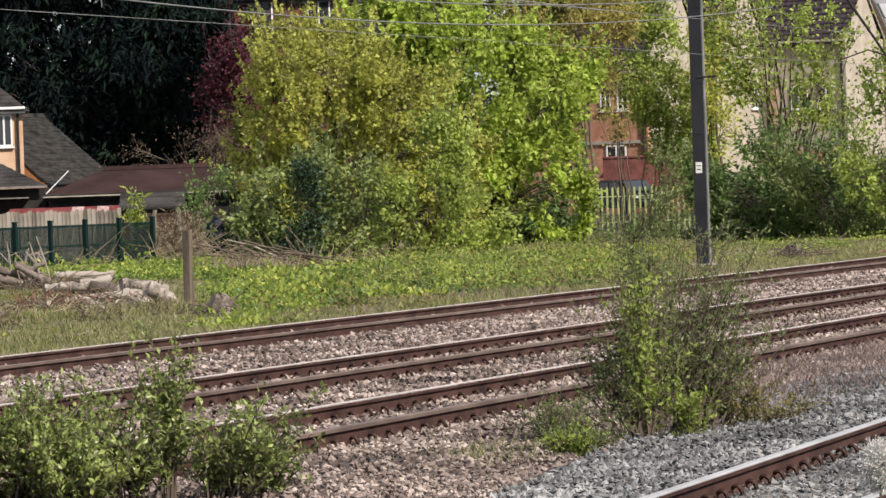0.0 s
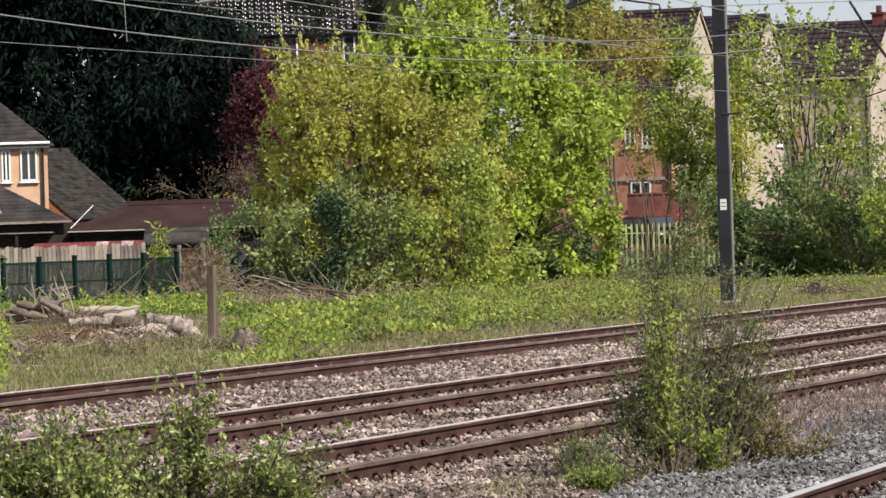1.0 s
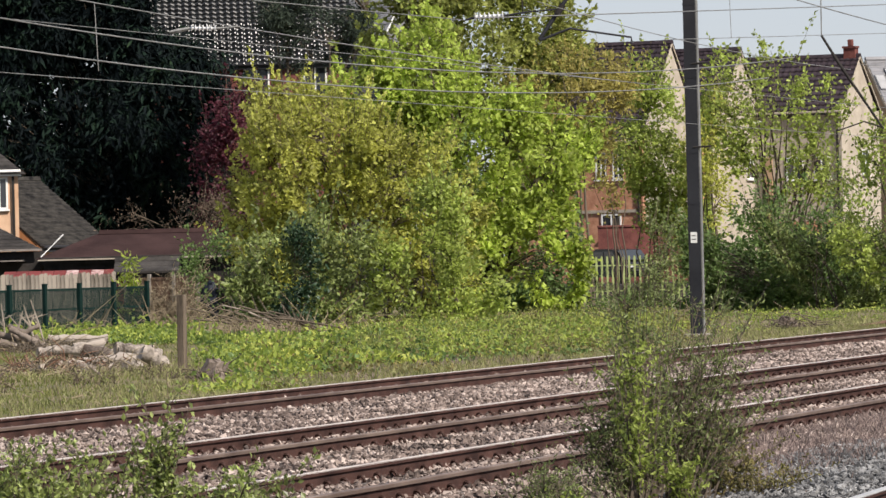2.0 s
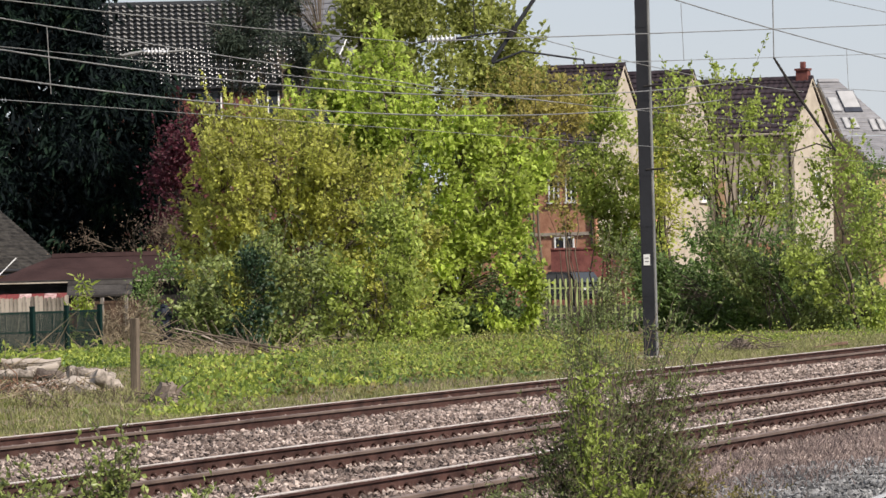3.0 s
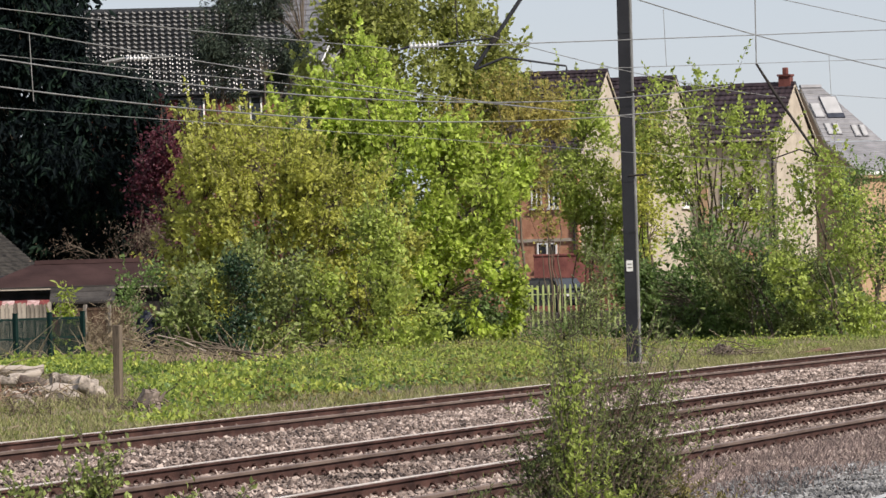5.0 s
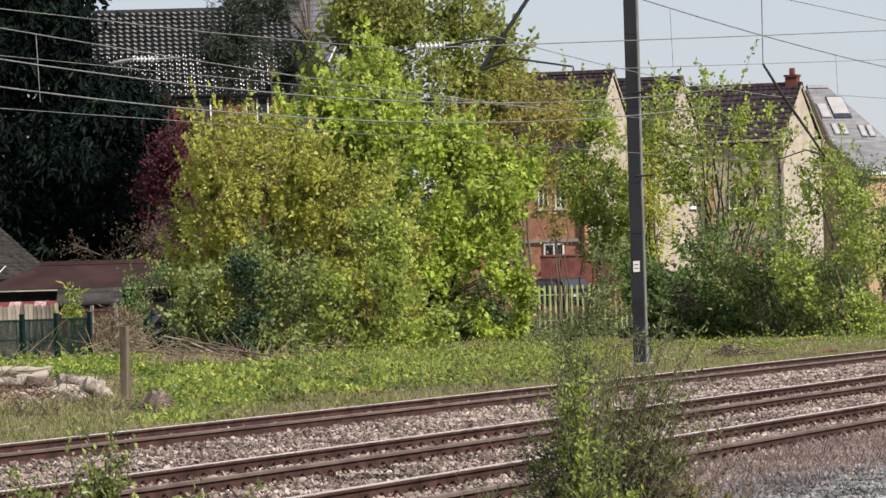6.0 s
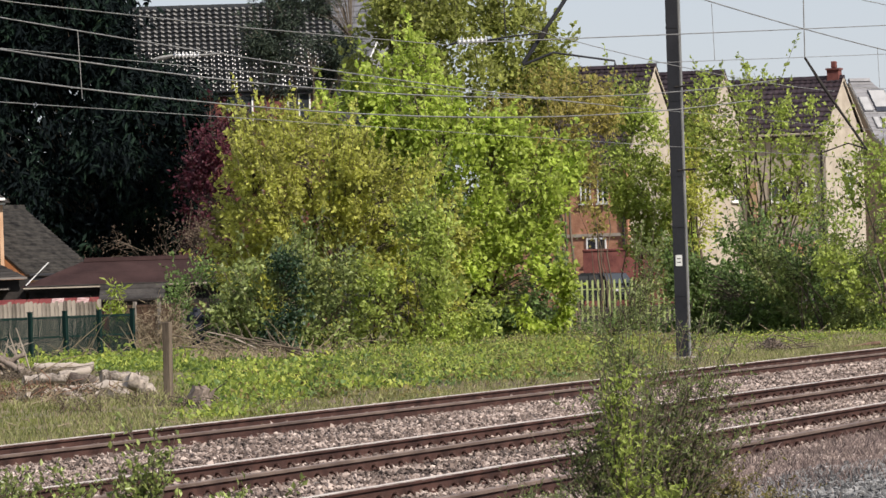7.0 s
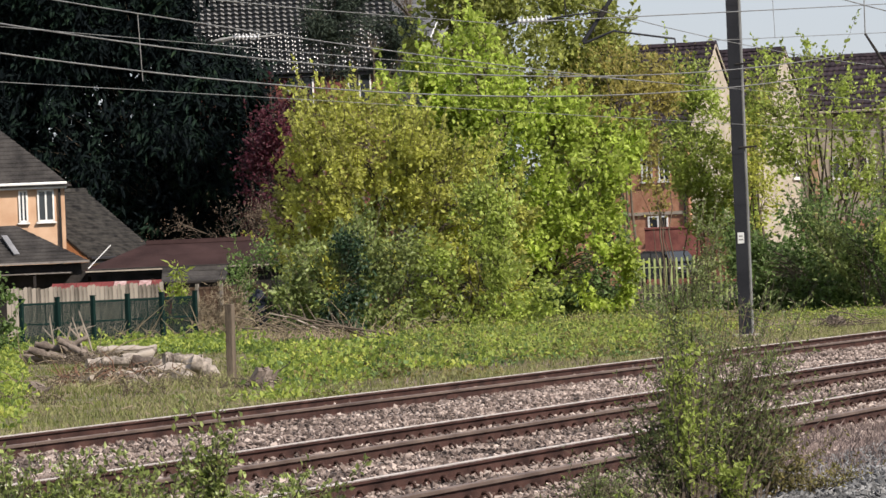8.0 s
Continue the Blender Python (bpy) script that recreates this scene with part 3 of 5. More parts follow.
# ---- trees and bushes ----
plant("bush", "tall olive-yellow leafy bush with many stems", "bush", -5.2, 203, [(-0.3, 0, 3.0, 2.7, 2.2, 3.0), (-1.6, 0, 5.0, 1.5, 2, 2.5), (0.0, 0, 5.5, 1.7, 2, 1.9), (2.4, -0.4, 3.6, 1.9, 1.8, 2.6), (-2.1, 0, 3.4, 1.0, 1.6, 2.2), (3.4, -0.6, 1.7, 1.2, 1.3, 1.8), (1.6, -0.2, 5.0, 1.4, 1.5, 1.6)],
      [(-1.2, 0), (-0.6, 0.2), (-0.2, 0), (0.3, 0.1), (0.9, -0.2), (1.6, 0.1), (2.4, 0)], M["olive"], 3500, 14, 0.15, 0.17, 0.115, 31, radius=0.06, limbs=4, twigs=0.8, wobble=0.5, gaps=-0.09, shoots=0.42, shoot=0.9, freq=1.1)
plant("tree", "bright spring-green leafy tree", "tree", -0.6, 206.5, [(-0.6, 0, 4.5, 3.2, 2.6, 3.8), (-1.7, 0, 8.3, 1.2, 1.5, 2.0), (-3.5, 0, 7.0, 1.2, 1.5, 1.6), (-0.2, 0, 6.6, 1.7, 2.0, 1.9), (2.0, -0.2, 4.5, 1.5, 2, 2.3), (1.9, -0.6, 2.2, 1.4, 1.6, 2.0), (1.2, 0, 6.2, 1.2, 1.4, 1.4)],
      [(-0.4, 0), (0.3, 0.3)], M["lime"], 3000, 14, 0.19, 0.21, 0.145, 32, radius=0.13, limbs=5, twigs=0.5, wobble=0.6, gaps=-0.03, shoots=0.3, shoot=0.9, freq=0.95)
plant("shrub", "grey-green dense low shrub with ivy", "shrub", -5.7, 187, [(-0.5, 0, 1.5, 1.5, 1.5, 1.7), (1.0, 0, 1.0, 1.3, 1.4, 1.3), (-1.2, 0.2, 1.1, 0.9, 1.2, 1.1)],
      [(-0.5, 0), (0.4, 0), (1.2, 0)], M["grey_green"], 900, 16, 0.17, 0.16, 0.11, 33, radius=0.05, limbs=2, gaps=-0.08, freq=1.1, shoots=0.25)
plant("shrub", "bright yellow-green leafy shrub at the edge of the grass", "shrub", -1.9, 187, [(-0.6, 0, 1.3, 1.5, 1.0, 1.7), (0.9, 0, 0.9, 1.1, 0.9, 1.1), (-0.2, 0.3, 2.6, 1.0, 0.9, 1.4)],
      [(-0.4, 0), (0.3, 0), (0.7, 0.1)], M["spring"], 560, 18, 0.17, 0.17, 0.11, 34, radius=0.04, limbs=3)
plant("tree", "olive-green leafy tree rising behind the bushes", "tree", -0.4, 225, [(0, 0, 9.5, 3.4, 2.5, 3.6), (2.0, 0, 10.0, 1.8, 1.8, 2.2), (-2.4, 0, 10.2, 1.8, 1.8, 2.3), (0.2, 0, 5.5, 2.6, 2.0, 3.0)],
      [(0, 0)], M["deep_olive"], 2000, 17, 0.24, 0.22, 0.15, 35, radius=0.2, limbs=5, gaps=-0.2, shoots=0.2)
plant("tree", "thin tree with yellow-russet young leaves", "tree", 3.0, 222, [(-0.3, 0, 7.6, 1.7, 1.4, 1.9), (0.9, 0, 7.9, 1.1, 1.2, 1.2), (-1.4, 0, 5.8, 1.0, 1.0, 1.6)],
      [(0, 0), (0.4, 0.1)], M["russet"], 620, 22, 0.28, 0.16, 0.10, 36, radius=0.08, limbs=3, shell=0.4)
plant("tree", "dark purple-leaved plum tree", "tree", -10.9, 249, [(0.2, 0, 5.2, 1.1, 1.2, 3.0), (0.7, 0, 7.4, 1.1, 1.1, 1.8), (-0.2, 0, 3.0, 1.0, 1.1, 1.8)],
      [(0, 0), (0.3, 0)], M["plum"], 520, 22, 0.26, 0.18, 0.12, 37, radius=0.08, limbs=4, gaps=-0.1, twigs=0.7)
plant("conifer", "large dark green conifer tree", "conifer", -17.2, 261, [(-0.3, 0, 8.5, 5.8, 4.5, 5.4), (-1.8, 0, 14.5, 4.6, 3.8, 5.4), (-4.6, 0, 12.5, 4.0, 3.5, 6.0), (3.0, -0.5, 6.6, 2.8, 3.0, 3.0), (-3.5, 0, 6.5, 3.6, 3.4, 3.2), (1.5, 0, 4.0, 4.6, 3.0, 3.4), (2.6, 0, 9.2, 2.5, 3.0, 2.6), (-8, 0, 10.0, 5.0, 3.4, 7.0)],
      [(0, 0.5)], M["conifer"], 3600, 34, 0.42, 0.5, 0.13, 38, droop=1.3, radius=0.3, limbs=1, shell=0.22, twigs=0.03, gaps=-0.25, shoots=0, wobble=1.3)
# added backing that keeps sky from sparkling through the large conifer
plant("conifer", "dense dark conifer added to back the large one", "conifer", -22.5, 276, [(0, 0, 9, 7.5, 3.5, 8), (3.6, 0, 11, 4.4, 3.5, 9), (-6, 0, 12, 6, 3.5, 9), (2, 0, 19, 4.5, 3.5, 5), (6, 0, 5, 5, 3, 4)], [(0, 0.5)], M["conifer"], 4200, 26, 0.5, 0.6, 0.28, 60, droop=0.9, radius=0.3, shell=0.25, twigs=0, gaps=-0.9, shoots=0)
plant("pine", "grey-green scots pine with bare boughs", "pine", -7.3, 252, [(0, 0, 12.6, 2.0, 1.6, 1.6), (-1.4, 0, 11.0, 0.9, 1.0, 0.9), (1.4, 0, 11.4, 1.1, 1.0, 0.9), (0.6, 0, 14.4, 1.8, 1.5, 1.2), (0.2, 0, 10.2, 0.9, 0.8, 0.6)],
      [(-1.0, 0)], M["pine"], 620, 40, 0.22, 0.28, 0.045, 39, radius=0.2, limbs=9, shell=0.4, twigs=0.8, gaps=-0.08, droop=0.5)
plant("tree", "thin half-leaved tree beside the fence", "tree", 5.7, 236, [(0.2, 0, 6.6, 1.1, 1.0, 2.6), (0.6, 0, 4.4, 0.8, 0.8, 1.6), (1.4, 0, 4.2, 0.8, 0.8, 2.6)],
      [(-0.2, 0), (0.3, 0.1)], M["spring"], 760, 22, 0.22, 0.16, 0.11, 40, radius=0.06, limbs=3, shell=0.45, twigs=0.7)
plant("tree", "slender tree with bare boughs and sparse yellow-green leaves", "tree", 10.3, 226, [(0, 0, 6.6, 2.4, 1.8, 2.9), (-1.2, 0, 6.8, 1.2, 1.2, 2.2), (1.6, 0, 5.6, 1.4, 1.4, 2.4)],
      [(-0.35, 0), (-0.1, 0.1), (0.15, 0), (0.4, 0.1)], M["spring"], 620, 16, 0.24, 0.17, 0.12, 41, radius=0.09, limbs=4, shell=0.5, twigs=0.9, gaps=-0.05, shoots=0.35)
plant("tree", "yellow-green leafy young tree", "tree", 13.4, 204.5, [(0, 0, 3.2, 1.4, 1.3, 2.2), (-0.6, 0, 4.6, 0.9, 0.9, 1.6), (0.8, 0, 2.0, 1.3, 1.2, 1.9), (-1.2, 0, 2.2, 0.9, 0.9, 1.2)],
      [(0, 0), (0.4, 0)], M["spring"], 470, 18, 0.2, 0.16, 0.11, 42, radius=0.07, limbs=3, shell=0.45)
plant("bush", "broad dark green bush behind the grass", "bush", 9.0, 209, [(-0.6, 0, 1.8, 1.3, 1.4, 1.9), (0.5, 0, 1.3, 1.5, 1.5, 1.4), (-1.9, 0, 1.3, 0.9, 1.0, 1.5), (2.2, 0, 1.2, 1.3, 1.3, 1.4), (3.9, 0.4, 1.0, 1.1, 1.2, 1.1)],
      [(0, 0), (2, 0), (4.5, 0)], M["deep"], 1250, 24, 0.22, 0.19, 0.08, 43, radius=0.05, limbs=2, gaps=-0.16, wobble=0.9, shoots=0.3, shoot=1.1)
plant("bush", "feathery olive-green bush with pale sprays", "bush", 11.3, 207, [(0, 0, 2.0, 1.4, 1.2, 1.7), (1.2, 0, 1.2, 1.2, 1.1, 1.3), (-1.2, 0.4, 2.6, 0.8, 0.8, 1.2)],
      [(0, 0), (0.6, 0), (-0.7, 0)], M["grey_green"], 430, 20, 0.24, 0.17, 0.08, 63, radius=0.04, limbs=3, gaps=-0.05, wobble=0.8, shoots=0.4, shoot=1.2, shell=0.4, twigs=0.6)
plant("bush", "half-dead scrub of thin twigs before the palisade", "bush", 4.5, 200, [(0, 0, 1.0, 0.9, 0.8, 1.1), (0.9, 0, 1.6, 0.5, 0.6, 1.3), (-0.9, 0, 0.6, 0.7, 0.7, 0.7)],
      [(0, 0), (0.5, 0), (-0.5, 0), (0.9, 0)], M["scrub"], 300, 14, 0.24, 0.12, 0.06, 64, radius=0.03, limbs=3, gaps=0.0, shoots=0.4, shell=0.6, twigs=1.0)


def wisp(label, side, ahead, sprays, leaf, length, width, seed, category="bush", ground=GROUND):
    """A thin bush: stems that fan out of the ground, each with leaves along it. A spray: x, y, spread, height, lean, stems, leaves on each."""
    rng = np.random.default_rng(seed)
    ob = thing("bush", Matrix.Translation(spot(side, ahead, ground)) @ pose(0, 0, 0, 0, 0, AXIS), label, category)
    for x, y, wide, high, lean, count, each in sprays:
        lines, ats, outs = [], [], []
        for k in range(count):
            foot = np.array([x + rng.normal() * wide * 0.25, y + rng.normal() * wide * 0.2, 0])
            way = np.array([rng.normal() * wide * 0.75 + lean, rng.normal() * wide * 0.5, high * rng.uniform(0.45, 1.0)])
            ks = np.linspace(0, 1, 7)[:, None]
            pts = foot + way * np.concatenate([ks ** 1.4, ks ** 1.4, ks], 1) + rng.normal(size=(7, 3)) * 0.012 * ks
            lines.append(np.concatenate([pts, 0.0085 * (1 - 0.8 * ks)], 1))
            for side_twig in range(4):
                a = rng.integers(2, 6)
                e = pts[a] + np.array([rng.normal() * 0.13, rng.normal() * 0.1, rng.uniform(0.02, 0.2)])
                lines.append([(*pts[a], 0.004), (*((pts[a] + e) / 2 + (0, 0, 0.01)), 0.003), (*e, 0.002)])
                u = rng.uniform(0.2, 1.05, (each // 4, 1))
                ats.append(pts[a] + (e - pts[a]) * u + rng.normal(size=(len(u), 3)) * 0.012)
            u = rng.uniform(0.25, 1.0, each) * 5.99
            lo = u.astype(int)
            ats.append(pts[lo] + (pts[lo + 1] - pts[lo]) * (u - lo)[:, None] + rng.normal(size=(each, 3)) * 0.015)
        at = np.concatenate(ats)
        at = at[at[:, 2] > 0.01]
        v, f = leaves(rng, at, np.tile([[0, 0, 0.6]], (len(at), 1)), length, width, -0.2, 0.3)
        tv, tf = tubes(lines, 3)
        shape("stem", tv, tf, M["bark"], ob)
        shape("foliage", v, f, leaf, ob)
    return ob


wisp("wispy grey-green bush growing from the ballast edge", 1.12, 52.2, [(0, 0, 0.3, 1.3, -0.12, 40, 26), (0.06, 0.05, 0.3, 2.1, 0.06, 40, 34), (-0.1, 0, 0.3, 0.95, -0.28, 20, 24)], M["scrub"], 0.055, 0.017, 44)
wisp("upright bush with dark twigs and small green leaves", 1.44, 52.6, [(0, 0, 0.4, 2.0, 0.26, 54, 30), (0.15, 0, 0.34, 1.4, 0.36, 32, 24)], M["scrub"], 0.05, 0.017, 46)
wisp("green leafy shoots amid the scrub", 1.14, 51.6, [(0, 0, 0.17, 1.65, 0.02, 18, 34), (0.25, 0, 0.2, 0.5, 0.1, 10, 30)], M["spring"], 0.055, 0.028, 47)
wisp("straggling bramble with russet stems", 1.75, 53.5, [(0, 0, 0.35, 0.75, 0.1, 30, 30), (0.35, 0.6, 0.4, 0.35, 0.2, 18, 24)], M["bramble"], 0.045, 0.022, 48)
wisp("low dry scrub at the edge of the grey ballast", 0.45, 50.5, [(0, 0, 0.35, 0.5, 0, 34, 28), (0.1, -0.5, 0.25, 0.25, 0, 18, 26)], M["scrub"], 0.04, 0.014, 49)
wisp("bright green weed at the foot of the dry scrub", 0.48, 49.4, [(0, 0, 0.14, 0.2, 0, 16, 30)], M["weed"], 0.04, 0.022, 66)
wisp("leafy green bush at the ballast edge", -2.42, 44, [(0, 0, 0.2, 1.42, 0.03, 20, 32), (-0.3, 0, 0.42, 0.92, 0, 40, 30), (0.38, 0.1, 0.34, 0.85, 0.12, 36, 30)], M["bushleaf"], 0.054, 0.03, 45)
wisp("dead brown dock stalks beside the far track", -7.35, 108, [(0, 0, 0.3, 0.55, 0, 7, 12), (0.5, 0.4, 0.2, 0.4, 0, 4, 12)], M["bare"], 0.05, 0.02, 67)
wisp("dead brown dock stalks beside the far track", -8.45, 104, [(0, 0, 0.3, 0.5, 0, 6, 12), (-0.6, 0.3, 0.2, 0.4, 0, 4, 12)], M["bare"], 0.05, 0.02, 68)
wisp("dry brown seed stalks beside the far track", -6.2, 114, [(0, 0, 0.5, 0.42, 0, 9, 12)], M["bare"], 0.05, 0.02, 69)
wisp("low leafy green bush with pale twigs", -2.0, 44.4, [(0, 0, 0.28, 0.6, 0.05, 30, 26), (0.25, 0, 0.2, 0.4, 0.05, 16, 24)], M["bushleaf"], 0.05, 0.028, 70)
wisp("leafy green bush with arching shoots", -3.35, 43.6, [(0, 0, 0.45, 1.0, 0, 52, 34), (-0.5, 0, 0.4, 1.05, 0, 38, 34), (0.3, -0.2, 0.4, 0.65, 0, 38, 34)], M["bushleaf"], 0.056, 0.031, 50)


# ---- houses ----
def tile_roof(name, width, depth, rise, material, parent, col=0.3, row=0.34, wave=0.03, lip=0.03, inset=0.0, label="", square_left=False):
    """One slope with real courses and rolls: x along the eave, from y=0, z=0 up to y=depth, z=rise; inset: hipped ends."""
    run = math.hypot(depth, rise)
    rows, cols = max(2, round(run / row)), max(4, round(width / col) * 4)
    us = np.linspace(0, 1, cols + 1)
    vs, hs = [], []
    for k in range(rows):
        vs += [k / rows, (k + 0.06) / rows, (k + 0.24) / rows, (k + 0.999) / rows]
        hs += [lip * 0.2, lip * 0.65, lip, 0.0]
    vs, hs = np.array(vs), np.array(hs)
    U, V = np.meshgrid(us, vs)
    half = width / 2 - inset * V
    H = np.repeat(hs[:, None], cols + 1, 1) + wave * (0.5 + 0.5 * np.cos(U * cols * math.pi / 2))
    nrm = np.array([0, -rise, depth]) / run
    v = np.stack([np.clip((2 * U - 1) * width / 2, -width / 2 if square_left else -half, half), V * depth + H * nrm[1], V * rise + H * nrm[2]], -1).reshape(-1, 3)
    i, j = np.meshgrid(np.arange(len(vs) - 1), np.arange(cols), indexing="ij")
    n = cols + 1
    f = np.stack([i * n + j, i * n + j + 1, (i + 1) * n + j + 1, (i + 1) * n + j], -1).reshape(-1, 4)
    return shape(name, v, f, material, parent, label)


def window(parent, x, y, z, w, h, yaw=0.0, bars=1):
    """A white-framed window on a wall that faces -y, turned by yaw; x, y, z: the middle of its sill."""
    m = pose(x, y, z, 0, 0, yaw)
    t = 0.07
    specs = [(-w / 2, -0.05, 0, -w / 2 + t, 0.04, h), (w / 2 - t, -0.05, 0, w / 2, 0.04, h), (-w / 2, -0.05, 0, w / 2, 0.04, t), (-w / 2, -0.05, h - t, w / 2, 0.04, h)]
    for k in range(bars):
        c = -w / 2 + w * (k + 1) / (bars + 1)
        specs.append((c - t / 2, -0.045, 0.02, c + t / 2, 0.04, h - 0.02))
    fr = part("window", boxes(specs), M["white"], parent, "white-framed window")
    fr.matrix_local = m
    part("pane", boxes([(-w / 2 + 0.04, -0.02, 0.04, w / 2 - 0.04, 0.0, h - 0.04)]), M["glass"], fr)
    part("sill", boxes([(-w / 2 - 0.06, -0.12, -0.07, w / 2 + 0.06, 0.03, -0.005)]), M["white"], fr)


def house(label, side, ahead, yaw, length, width, eave, ridge, front, gable, roof, windows=(), wave=0.03, hip=False, name="house", col=0.3, row=0.34, base=GROUND, trim="white", lip=0.03, loose=0.0):
    """A pitched house: ridge along x, front to -y; side and ahead give its middle."""
    ob = thing(name, Matrix.Translation(spot(side, ahead, base)) @ pose(0, 0, 0, 0, 0, AXIS + yaw), label, "house")
    L, W, e, r = length / 2, width / 2, eave - base, ridge - base
    t = 0.3
    part("wall", boxes([(-L, -W, 0, L, -W + t, e)]), front, ob)
    part("wall", boxes([(-L, W - t, 0, L, W, e)]), front, ob)
    for s in (-1, 1):
        a, b = (L - t, L) if s > 0 else (-L, -L + t)
        pts = [(-W + t, 0), (W - t, 0), (W - t, e)] + ([] if hip else [(0, r - t * (r - e) / W * 0.4)]) + [(-W + t, e)]
        part("gable_wall" if not hip else "wall", prism(pts, "x", a, b), gable, ob)
        if not hip:
            for q in (-1, 1):
                part("bargeboard", prism([(q * (W + 0.25), e - 0.2), (q * (W + 0.25), e - 0.1), (0, r + 0.05), (0, r - 0.06)], "x", s * (L + 0.04), s * (L + 0.09)), M[trim], ob)
    over = 0.3
    slope = (r - e) / W
    for q in (0, 180):
        low = loose if q == 0 else 0.0  # the share of the front slope that is left for single tiles
        s = tile_roof("roof", length + (0.2 if not hip else 2 * over), (W + over) * (1 - low), (r - e + over * slope) * (1 - low), roof, ob, col, row, wave, lip, inset=(W + over if hip else 0.0))
        s.matrix_local = pose(0, 0, 0, 0, 0, q) @ pose(0, -(W + over) * (1 - low), e - over * slope + 0.05 + (r - e + over * slope) * low)
    if hip:
        for q in (90, 270):
            s = tile_roof("roof", width + 2 * over, W + over, r - e + over * slope, roof, ob, col, row, wave, lip, inset=W + over)
            s.matrix_local = pose(0, 0, 0, 0, 0, q) @ pose(0, -L - over, e - over * slope + 0.05)
    part("ridge_tiles", prism([(-0.16, -0.04), (0.16, -0.04), (0.07, 0.12), (-0.07, 0.12)], "x", -L + (W if hip else -0.1), L - (W if hip else -0.1)), roof, ob).location = (0, 0, r + 0.05)
    for q in (-1, 1):
        part("fascia", boxes([(-L - 0.1, q * (W + 0.2) - 0.03, e - 0.28, L + 0.1, q * (W + 0.2) + 0.03, e - 0.02)]), M[trim], ob)
        part("gutter", boxes([(-L - 0.1, q * (W + 0.29) - 0.06, e - 0.13, L + 0.1, q * (W + 0.29) + 0.06, e - 0.02)], 0.02), M[trim], ob)
    part("downpipe", boxes([(L - 0.25, -W - 0.1, 0, L - 0.15, -W - 0.003, e - 0.1)]), M["dark"], ob)
    for face, u, z, w, h in windows:
        if face == "front":
            window(ob, u, -W - 0.003, z - base, w, h)
        else:
            window(ob, L + 0.003, u, z - base, w, h, 90)
    return ob


def turned(side, ahead, yaw, length):
    """The middle of a house whose gable end at x = length / 2 stands at side, ahead."""
    return side - length / 2 * math.cos(radians(yaw)), ahead - length / 2 * math.sin(radians(yaw))


rows3 = [("front", 1.45, 5.3, 0.55, 1.25), ("front", 2.3, 5.3, 0.55, 1.25), ("front", 1.9, 2.6, 1.0, 1.1), ("front", -1.8, 5.3, 1.0, 1.25)]
h1 = house("three-storey terraced house of orange-red brick with cream gable", *turned(8.35, 290, -24, 7), -24, 7, 7.6, 7.1, 11.6, M["brick"], M["cream"], M["tile"], rows3, base=-0.3, lip=0.06, trim="cream")
house("cream brick terraced house with a brown tiled roof", *turned(11.9, 299, -24, 5.5), -24, 5.5, 7.6, 7.2, 11.5, M["cream"], M["cream"], M["tile"], [("front", 1.2, 5.2, 0.9, 1.25), ("side", 1.0, 5.3, 0.9, 1.2)], base=-0.3, lip=0.06, trim="cream")
part("string_course", boxes([(-3.4, -3.87, 4.05, 3.2, -3.803, 4.2)]), M["cream"], h1)
h3 = house("cream brick end-of-terrace house with a brick chimney", *turned(17.75, 301, -24, 6.5), -24, 6.5, 5.2, 8.5, 11.1, M["cream"], M["cream"], M["tile"], [("front", -2.15, 5.2, 0.45, 1.05), ("front", -1.55, 5.2, 0.45, 1.05), ("front", 0.8, 5.2, 0.9, 1.1), ("front", 2.2, 5.2, 0.9, 1.1), ("side", 0.5, 5.4, 0.9, 1.2)], base=-0.3, lip=0.06, trim="cream")
ch = part("chimney", boxes([(-0.3, -0.22, -0.6, 0.3, 0.22, 0.42), (-0.35, -0.27, 0.42, 0.35, 0.27, 0.52)]), M["old_brick"], h3, "dark red brick chimney")
ch.location = (2.85, 0, 11.4)
part("chimney_pot", boxes([(-0.12, -0.12, 0.52, 0.12, 0.12, 0.85)], 0.03), M["old_brick"], ch)
for x in (-2.95, -0.55):
    part("brick_pier", boxes([(x - 0.22, -2.72, 0, x + 0.22, -2.603, 6.6)]), M["tan"], h3, "tan brick pier")
part("flat_canopy", boxes([(-2.7, -3.0, 8.25, -0.8, -2.603, 8.38)]), M["white"], h3, "flat white canopy")
part("brick_band", boxes([(-3.2, -2.66, 2.9, 3.2, -2.602, 3.5)]), M["brick"], h3, "orange brick band")

# the slate house: front slope, a shallower slope below it, a hip at one end
h4 = thing("house", Matrix.Translation(spot(19.08, 318, -0.3)) @ pose(0, 0, 0, 0, 0, AXIS + 25), "tan brick house with a grey slate roof and roof windows", "house")
r4 = tile_roof("roof", 3.3, 2.53, 2.87, M["slate"], h4, 0.6, 0.3, 0.0, inset=2.1, square_left=True)
r4.matrix_local = pose(1.65, -2.53, 8.92)
r5 = tile_roof("lower_roof", 4.4, 3.5, 1.6, M["slate"], h4, 0.6, 0.3, 0.0)
r5.matrix_local = pose(2.2, -6.03, 7.29)
part("gable_wall", prism([(-5.8, 0), (3, 0), (3, 8.5), (0, 11.6), (-2.53, 8.75), (-5.8, 7.2)], "x", 0.08, 0.34), M["tan"], h4)
part("wall", boxes([(0.345, -5.8, 0, 4.2, -5.5, 7.2)]), M["tan"], h4)
part("back_slope", prism([(0.02, 11.72), (3.2, 8.4), (3.2, 8.28), (0.02, 11.6)], "x", 0.0, 1.15), M["slate"], h4)
